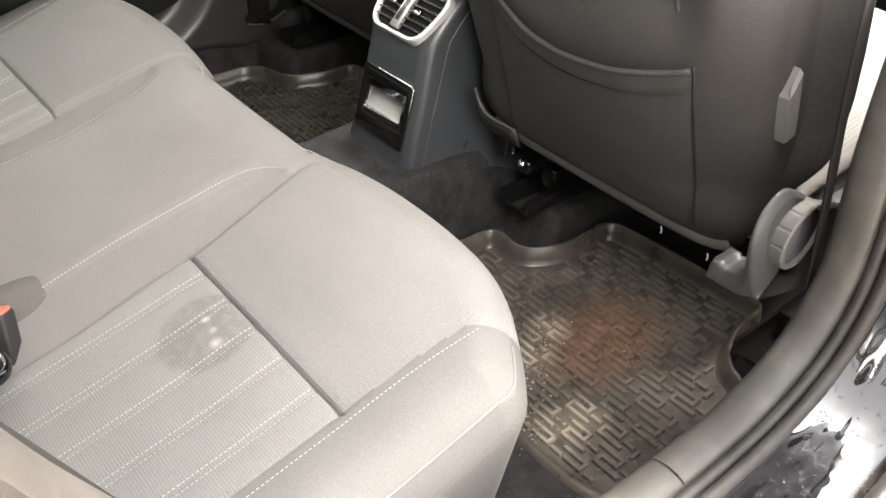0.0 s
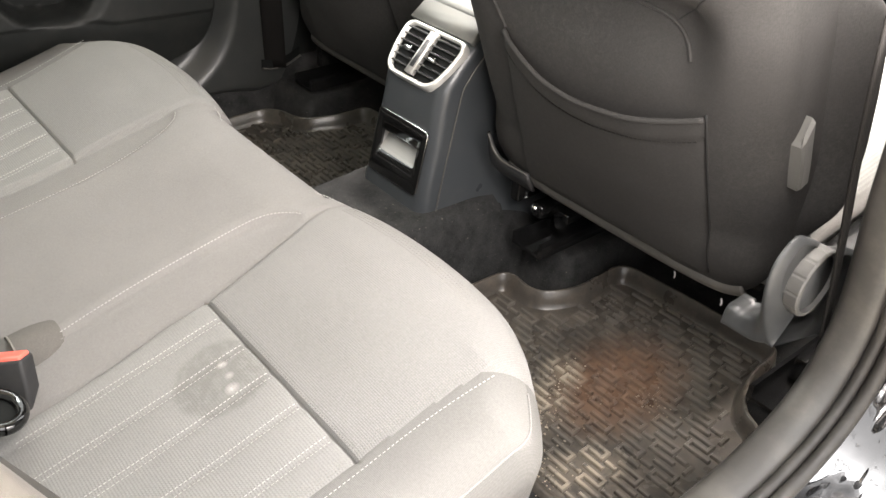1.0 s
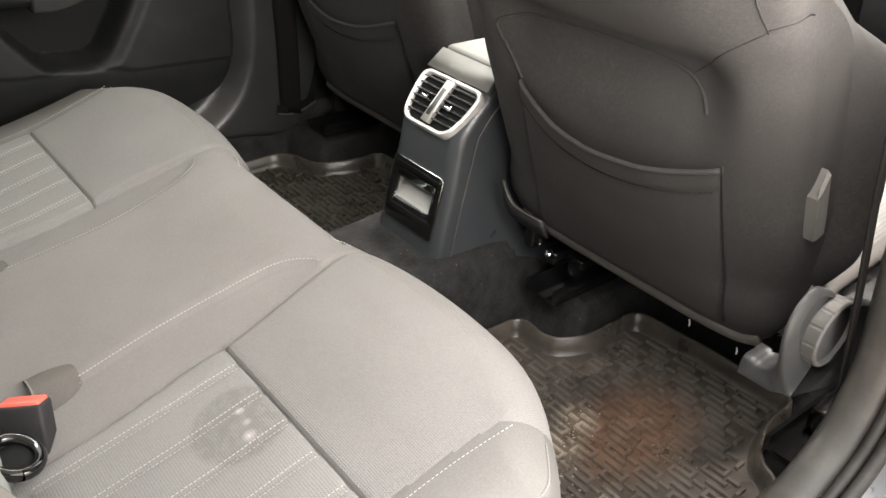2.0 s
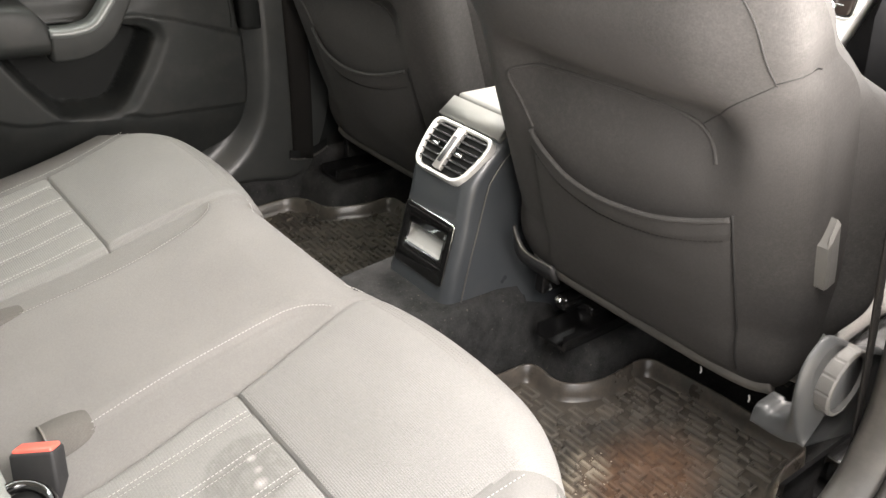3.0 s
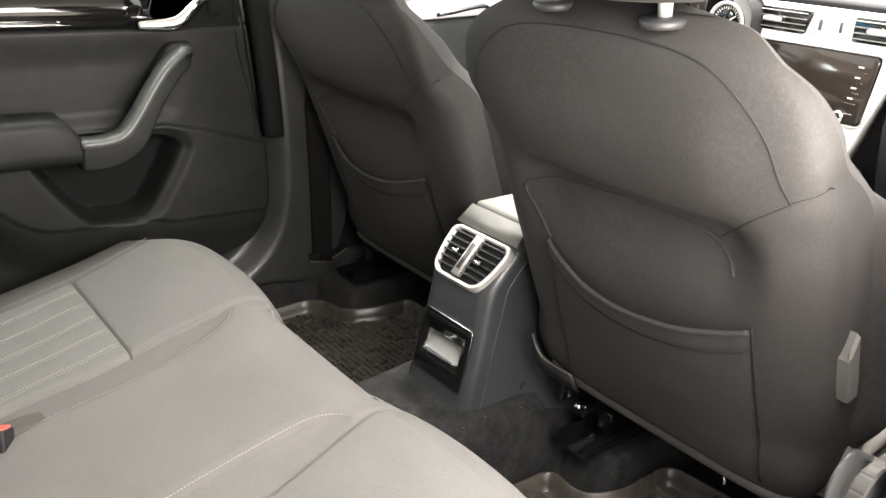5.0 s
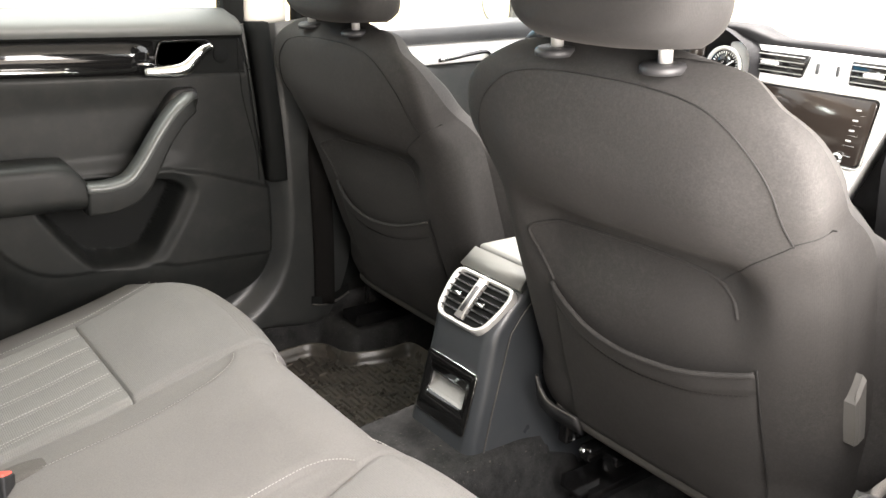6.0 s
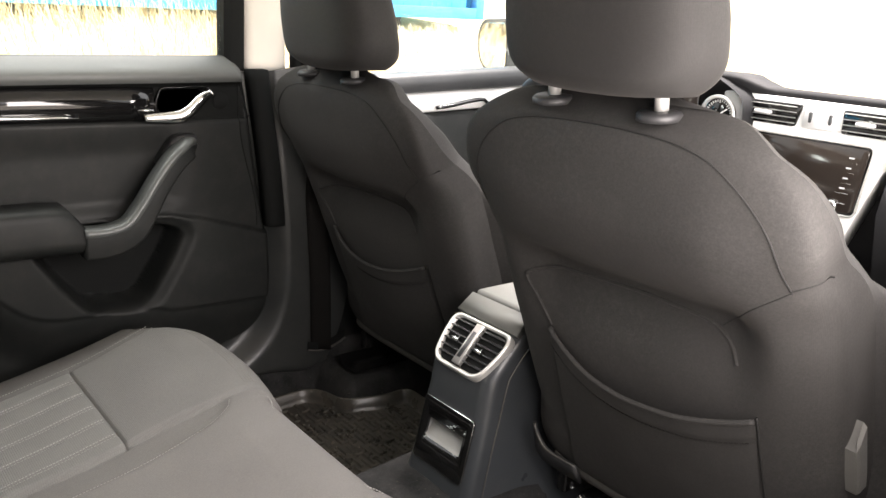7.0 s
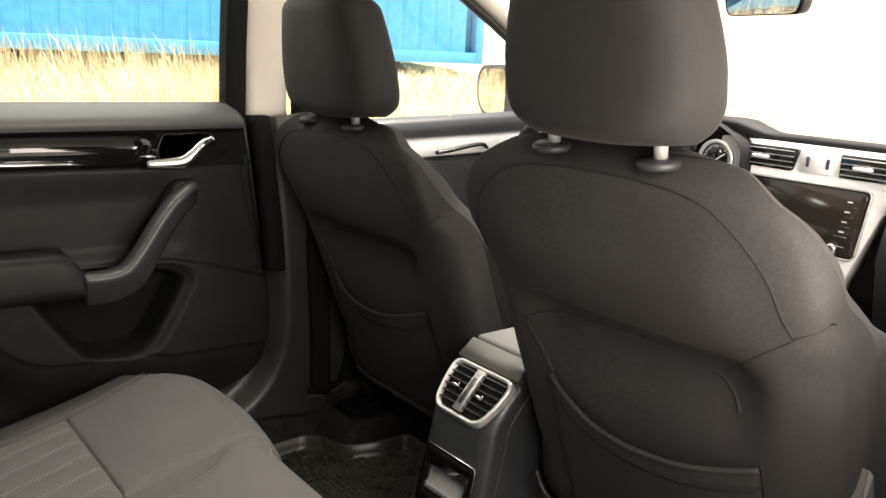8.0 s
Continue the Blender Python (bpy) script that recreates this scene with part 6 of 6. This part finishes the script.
# ---- dashboard ----
def dashboard():
    root = rootat("dashboard", 0.0, 1.45, 0.3, "two-tone dashboard with pale centre fascia, air vents and dark top", "dashboard")
    # top, sloping hood and lower body as one lofted skin across the car
    bm = bmesh.new()
    rings = []
    for x in [-0.70 + 1.40 * k / 56 for k in range(57)]:
        hood = 0.024 * sm(-0.60, -0.52, x) * sm(-0.06, -0.14, x)
        rings.append([(x, 1.75, 0.70), (x, 1.55, 0.750), (x, 1.42, 0.772 + hood), (x, 1.372 - 0.04 * hood / 0.024, 0.771 + hood), (x, 1.364 - 0.04 * hood / 0.024, 0.763 + hood), (x, 1.385, 0.740), (x, 1.39, 0.60), (x, 1.40, 0.46), (x, 1.46, 0.36), (x, 1.75, 0.36)])
    part("top_pad", loft(bm, rings), M_DASH_DARK, root, "dark soft dash top")
    # pale fascia panel, tilted like the screen
    def at(x, z, d=0.0):
        return (x, 1.352 + 0.10 * (0.76 - z) * -1 + 0.0 - d + 0.012 * abs(x) , z)
    def plate(name, outline, d0, d1, mat, label="", parent=None, k=0.985, c=None):
        bm = bmesh.new()
        cx = sum(p[0] for p in outline) / len(outline)
        cz = sum(p[1] for p in outline) / len(outline)
        loft(bm, [[at(x, z, d) for x, z in o] for o, d in ((outline, d0), (outline, d1 - 0.0015), ([(cx + (x - cx) * k, cz + (z - cz) * k) for x, z in outline], d1))])
        return part(name, bm, mat, parent or root, label)
    fascia = rounded([(-0.175, 0.757), (0.70, 0.757), (0.70, 0.69), (0.27, 0.672), (0.215, 0.64), (0.15, 0.45), (-0.09, 0.45), (-0.150, 0.66)], 0.012, 4)
    plate("fascia", fascia, -0.05, 0.0, M_DASH_LIGHT, "pale grey fascia")
    # vents
    for x0, x1 in ((-0.112, 0.024), (0.113, 0.250)):
        o = rounded([(x0, 0.747), (x1, 0.747), (x1 - 0.010, 0.700), (x0 + 0.003, 0.700)], 0.005, 3)
        vent = plate("air_vent", o, -0.01, 0.0045, M_GLOSS, "black air vent")
        for k in range(4):
            z = 0.7075 + 0.0112 * k
            part("vent_slat", boxes((x0 + 0.006, x1 - 0.010, at(0, z)[1] - 0.010, at(0, z)[1] - 0.002, z - 0.0006, z + 0.0006)), M_SATIN, vent, "", False)
        c = (x0 + x1) / 2 - 0.015
        part("vent_tab", boxes((c - 0.019, c + 0.019, at(0, 0.722)[1] - 0.018, at(0, 0.722)[1] - 0.006, 0.7205, 0.7275, 0.002)), M_MARK, vent, "pale vent tab")
    plate("vent_divider", rounded([(0.033, 0.744), (0.107, 0.744), (0.101, 0.702), (0.031, 0.702)], 0.003, 3), -0.01, 0.006, M_MARK, "pale plate between the vents")
    for x in (0.047, 0.091):
        part("thumb_wheel", boxes((x - 0.0034, x + 0.0034, at(0, 0.722)[1] - 0.0085, at(0, 0.722)[1], 0.713, 0.735, 0.002)), M_GREY, root)
    # screen
    bez = rounded([(-0.130, 0.682), (0.192, 0.682), (0.180, 0.540), (-0.118, 0.540)], 0.014, 4)
    plate("screen_bezel", bez, -0.01, 0.005, M_GLOSS, "black screen surround")
    ring = [Vector(at(x, z, 0.0062)) for x, z in bez]
    bm = bmesh.new()
    tube(bm, ring + ring[:1], 0.0022, 8, caps=False)
    part("screen_rim", bm, M_SATIN, root, "thin silver rim")
    glass_o = [(0.031 + (x - 0.031) * 0.96, 0.611 + (z - 0.611) * 0.93) for x, z in bez]
    screen = plate("screen", glass_o, 0.0, 0.0072, M_SCREEN, "dark switched-off touch screen")
    for k in range(5):
        z = 0.656 - 0.0205 * k
        x = 0.152 - 0.0022 * k
        if k < 4:
            part("key_mark", boxes((x - 0.0052, x + 0.0052, at(x, z)[1] - 0.0082, at(x, z)[1] - 0.0068, z - 0.0013, z + 0.0013)), M_MARK, screen, "small white key mark", False)
        part("key_line", boxes((x - 0.016, x + 0.014, at(x, z)[1] - 0.0080, at(x, z)[1] - 0.0068, z - 0.0109, z - 0.0097)), M_MARK, screen, "thin white line", False)
    p = Vector(at(0.132, 0.556, 0.004))
    bm = bmesh.new()
    disc(bm, p, (0, -1, 0.08), 0.0125, 0.012, 28, 0.003)
    knob = part("knob", bm, M_CHROME, screen, "chrome volume knob")
    bm = bmesh.new()
    disc(bm, p + Vector((0, -0.0122, 0.001)), (0, -1, 0.08), 0.0072, 0.001, 24, 0.0003)
    part("knob_face", bm, M_GLOSS, knob)
    # lower centre stack, dark knee pads
    part("centre_stack", boxes((-0.11, 0.13, 1.20, 1.45, 0.05, 0.47, 0.02, 3)), M_DASH_DARK, root, "dark centre stack")
    bm = bmesh.new()
    loft(bm, [[(x, y, z) for y, z in ((1.40, 0.68), (1.330, 0.665), (1.30, 0.56), (1.335, 0.40), (1.45, 0.34))] for x in (0.235, 0.30, 0.5, 0.70)], False, False)
    part("glove_box", bm, M_DASH_DARK, root, "dark glove box")
    part("stack_side", boxes((0.133, 0.175, 0.80, 1.42, 0.02, 0.45, 0.02, 3)), M_DASH_DARK, root, "dark console side")
    # instrument hood with one dial in view
    c = Vector((-0.147, 1.300, 0.706))
    bm = bmesh.new()
    for r0, d in ((0.062, 0.0),):
        ringp = [c + Vector((0.041 * math.cos(a), 0, 0.041 * math.sin(a))) for a in [2 * math.pi * q / 48 for q in range(49)]]
        tube(bm, ringp, 0.0045, 8, caps=False)
    dial = part("dial_ring", bm, M_SATIN, root, "silver dial ring")
    bm = bmesh.new()
    disc(bm, c + Vector((0, 0.012, 0)), (0, -1, 0), 0.040, 0.006, 48, 0.001)
    part("dial_face", bm, M_GLOSS, dial, "black dial face")
    for q in range(25):
        a = math.radians(-40 + 260 * q / 24)
        w = Matrix.Translation(c + Vector((0.031 * math.cos(a), 0.0045, 0.031 * math.sin(a)))) @ Matrix.Rotation(-a, 4, "Y")
        bm = bmesh.new()
        box(bm, -0.004 if q % 4 == 0 else -0.002, 0.003, -0.0006, 0.0006, -0.0008, 0.0008, 0, 2, w)
        part("dial_mark", bm, M_MARK, dial, "", False)
    bm = bmesh.new()
    box(bm, -0.004, 0.026, -0.001, 0.001, -0.0012, 0.0012, 0, 2, Matrix.Translation(c + Vector((0, 0.003, 0))) @ Matrix.Rotation(math.radians(-35), 4, "Y"))
    part("dial_needle", bm, M_MARK, dial, "white needle", False)
    bm = bmesh.new()
    loft(bm, [[(x, 1.30, z) for x, z in rounded([(-0.58, 0.64), (-0.58, 0.79), (-0.16, 0.79), (-0.085, 0.748), (-0.085, 0.64)], 0.03, 4)], [(x, 1.36, z) for x, z in rounded([(-0.58, 0.64), (-0.58, 0.79), (-0.16, 0.79), (-0.085, 0.748), (-0.085, 0.64)], 0.03, 4)]], False)
    part("cluster_hood", bm, M_DASH_DARK, root, "black instrument hood")
    part("cluster_display", boxes((-0.262, -0.215, 1.318, 1.33, 0.665, 0.755, 0.002)), M_SCREEN, root)
    # steering wheel
    root = rootat("steering_wheel", -0.40, 1.12, 0.62, "steering wheel with grey rim and satin spoke inserts", "steering wheel")
    m = pose(-0.40, 1.13, 0.60, -64, 0, 0)
    bm = bmesh.new()
    tube(bm, [m @ Vector((0.185 * math.cos(a), 0.185 * math.sin(a), 0)) for a in [2 * math.pi * q / 64 for q in range(65)]], 0.0155, 12, caps=False)
    part("rim", bm, M_BLACK, root, "black leather rim")
    bm = bmesh.new()
    box(bm, -0.075, 0.075, -0.065, 0.065, -0.03, 0.025, 0.02, 3, m)
    part("hub", bm, M_BLACK, root)
    for a in (0, 180, 270):
        bm = bmesh.new()
        box(bm, 0.06, 0.178, -0.022, 0.022, -0.008, 0.006, 0.005, 2, m @ pose(0, 0, 0, 0, 0, a))
        part("spoke", bm, M_SATIN, root, "satin silver spoke")
    bm = bmesh.new()
    tube(bm, [m @ Vector((0, 0, -0.02)), m @ Vector((0, 0.0, -0.26))], 0.04, 16)
    part("column", bm, M_BLACK, root)


def mirrors():
    # outside mirror on the driver's side
    root = rootat("wing_mirror", -0.93, 1.36, 0.70, "grey wing mirror housing with tinted glass", "mirror")
    m = pose(-0.972, 1.35, 0.802, 0, 0, -14)
    o = rounded([(-0.104, 0.042), (-0.07, 0.075), (0.095, 0.082), (0.105, -0.068), (-0.05, -0.076), (-0.096, -0.035)], 0.03, 5)
    bm = bmesh.new()
    loft(bm, [[m @ Vector((x * k, y, z * k)) for x, z in o] for y, k in ((0.0, 0.93), (-0.002, 1.0), (0.03, 1.03), (0.09, 0.75), (0.115, 0.35))])
    part("housing", bm, M_LID, root, "grey mirror housing")
    bm = bmesh.new()
    bm.faces.new([bm.verts.new(m @ Vector((x * 0.86, -0.004, z * 0.86))) for x, z in o])
    part("mirror_glass", bm, M_MIRROR, root, "mirror glass", False)
    bm = bmesh.new()
    tube(bm, [(-0.88, 1.38, 0.765), (-0.82, 1.42, 0.745), (-0.74, 1.43, 0.74)], 0.022, 10, 0.6)
    part("arm", bm, M_BLACK, root)
    # inside mirror hangs under the windscreen's upper edge
    root = rootat("rear_view_mirror", 0.02, 1.12, 1.05, "black-edged interior rear-view mirror", "mirror")
    m = pose(0.018, 1.15, 1.041, 4, 0, -18)
    o = rounded([(-0.118, 0.033), (0.118, 0.033), (0.105, -0.033), (-0.105, -0.033)], 0.022, 5)
    bm = bmesh.new()
    loft(bm, [[m @ Vector((x * k, y, z * k)) for x, z in o] for y, k in ((-0.0, 0.95), (-0.004, 0.985), (0.0, 1.0), (0.02, 0.96), (0.035, 0.6))])
    part("housing", bm, M_BLACK, root)
    bm = bmesh.new()
    bm.faces.new([bm.verts.new(m @ Vector((x * 0.93, -0.0055, z * 0.92))) for x, z in o])
    part("mirror_glass", bm, M_MIRROR, root, "mirror glass", False)
    bm = bmesh.new()
    tube(bm, [m @ Vector((0, 0.03, 0.01)), (0.02, 1.10, 1.13)], 0.011, 10)
    part("stem", bm, M_BLACK, root)


# ---- floor mats ----
def floor_mat(side, label):
    root = rootat("floor_mat", side * 0.42, 0.48, 0.0, label, "floor mat", "rear floor mats")
    outline = rounded([(0.165, 0.30), (0.142, 0.42), (0.160, 0.566), (0.236, 0.556), (0.272, 0.612), (0.276, 0.725), (0.40, 0.736), (0.584, 0.742), (0.578, 0.665), (0.612, 0.600), (0.652, 0.585), (0.657, 0.45), (0.654, 0.318), (0.60, 0.299), (0.47, 0.298)], 0.034, 8)
    if side < 0:
        outline = rounded([(0.165, 0.30), (0.142, 0.42), (0.160, 0.566), (0.236, 0.556), (0.272, 0.612), (0.281, 0.712), (0.38, 0.726), (0.487, 0.728), (0.495, 0.66), (0.535, 0.582), (0.605, 0.570), (0.640, 0.54), (0.655, 0.42), (0.650, 0.318), (0.60, 0.299), (0.47, 0.298)], 0.045, 8)
        outline = [(-x, y) for x, y in outline]
    area = sum(a[0] * b[1] - b[0] * a[1] for a, b in zip(outline, outline[1:] + outline[:1]))
    if area < 0:
        outline = outline[::-1]
    def floorz(y):
        return 0.10 * (y - 0.5)
    def off(k):
        out = []
        n = len(outline)
        for i in range(n):
            a, b = Vector(outline[i - 2]), Vector(outline[(i + 2) % n])
            d = (b - a).normalized()
            out.append((outline[i][0] - d.y * k, outline[i][1] + d.x * k))
        return out
    def lip(x, y):
        return 0.024 * sm(0.30, 0.42, y) + 0.006
    bm = bmesh.new()
    rings = []
    for k, h in ((-0.004, -0.1), (0.001, 0.92), (0.004, 1.0), (0.007, 0.93), (0.0115, 0.35), (0.014, 0.10), (0.017, 0.0)):
        rings.append([(x, y, floorz(y) + lip(x, y) * h + 0.002) for x, y in off(k)])
    loft(bm, rings, False)
    bm.faces.new([bm.verts.new((x, y, floorz(y) + 0.0018)) for x, y in off(0.014)])
    part("rubber_tray", bm, M_RUBBER if side > 0 else M_RUBBER_CLEAN, root, "black rubber tray with raised lip")
    # moulded tread: hooked ridges in rows on a slant
    base = off(0.012)
    poly = [tuple(p) for p in base]
    bm = bmesh.new()
    def bar(ax, ay, cx, cy, w=0.0075, h=0.0034):
        a, c = Vector((ax, ay)), Vector((cx, cy))
        d = (c - a).normalized()
        s = Vector((-d.y, d.x)) * (w / 2)
        a, c = a - d * (w / 2), c + d * (w / 2)
        def ring(inset, z):
            return [bm.verts.new((q.x, q.y, floorz(q.y) + z)) for q in (a + d * inset - s * (1 - 2 * inset / w), c - d * inset - s * (1 - 2 * inset / w), c - d * inset + s * (1 - 2 * inset / w), a + d * inset + s * (1 - 2 * inset / w))]
        rows = [ring(0.0, 0.0015), ring(0.0003, 0.002 + h - 0.0016), ring(0.0013, 0.002 + h)]
        bm.faces.new(rows[-1])
        for lo, hi in zip(rows, rows[1:]):
            for i in range(4):
                bm.faces.new((lo[i], lo[(i + 1) % 4], hi[(i + 1) % 4], hi[i]))
    hook = [(-0.0230, 0.0128), (0.0128, 0.0128), (0.0128, 0.0), (-0.0128, 0.0), (-0.0128, -0.0128), (0.0230, -0.0128)]
    for i in range(-8, 9):
        for j in range(-11, 11):
            x, y = 0.40 + i * 0.0575 + (j % 2) * 0.02875, 0.48 + j * 0.0390
            for n, ((a, b), (c, d)) in enumerate(list(zip(hook, hook[1:])) + [((0.0225, 0.0), (0.0350, 0.0))]):
                if min(inside(poly, side * (x + a), y + b), inside(poly, side * (x + c), y + d)) > 0.004:
                    bar(side * (x + a), y + b, side * (x + c), y + d, 0.0064, 0.0050 - 0.0002 * (n % 2))
    part("tread", bm, M_TREAD if side > 0 else M_RUBBER_CLEAN, root, "moulded hooked tread", False)


# ---- small things ----
def clay_crumbs():
    rnd = random.Random(11)
    bm = bmesh.new()
    for cx, cy, r, n in ((0.462, 0.335, 0.040, 90), (0.435, 0.405, 0.030, 60), (0.395, 0.47, 0.035, 40), (0.503, 0.53, 0.025, 60), (0.50, 0.315, 0.035, 50)):
        for _ in range(n):
            x, y = cx + rnd.gauss(0, r * 0.6), cy + rnd.gauss(0, r * 0.6)
            s = rnd.uniform(0.0004, 0.0015)
            z = 0.10 * (y - 0.5) + 0.0045
            made = bmesh.ops.create_icosphere(bm, subdivisions=1, radius=s)["verts"]
            bmesh.ops.transform(bm, matrix=Matrix.Translation((x, y, z)) @ Matrix.Diagonal((rnd.uniform(0.7, 1.8), rnd.uniform(0.7, 1.8), 0.5, 1)), verts=made)
    ob = part("clay_crumbs", bm, M_MUD, None, "dried pale clay crumbs scattered on the rubber mat", False)
    tagged(ob, "", "dirt", "", "stuff")


# ---- build ----
ground_sheet()
container()
dry_grass()
shell_of_car()
rear_of_car()
sills()
pillars()
front_pillars()
rear_backrest(rear_bench())
front_seat(0.346, 0.0, 0.0, 1, "dark cloth front passenger seat, dusty, with map pocket and grey levers")
front_seat(-0.385, 0.09, -0.036, -1, "dark cloth driver's seat with map pocket and head restraint")
console()
rear_door()
front_door()
dashboard()
mirrors()
floor_mat(1, "black rubber floor mat soiled with dried brown clay")
floor_mat(-1, "black rubber floor mat behind the driver's seat")
belts()
belt_buckle(0.170, -0.213, 0.240, 50, "black seat belt buckle with red button on the bench")
belt_buckle(-0.142, -0.212, 0.232, 48, "black seat belt buckle with red button on the bench")
buckle_pockets()
clay_crumbs()
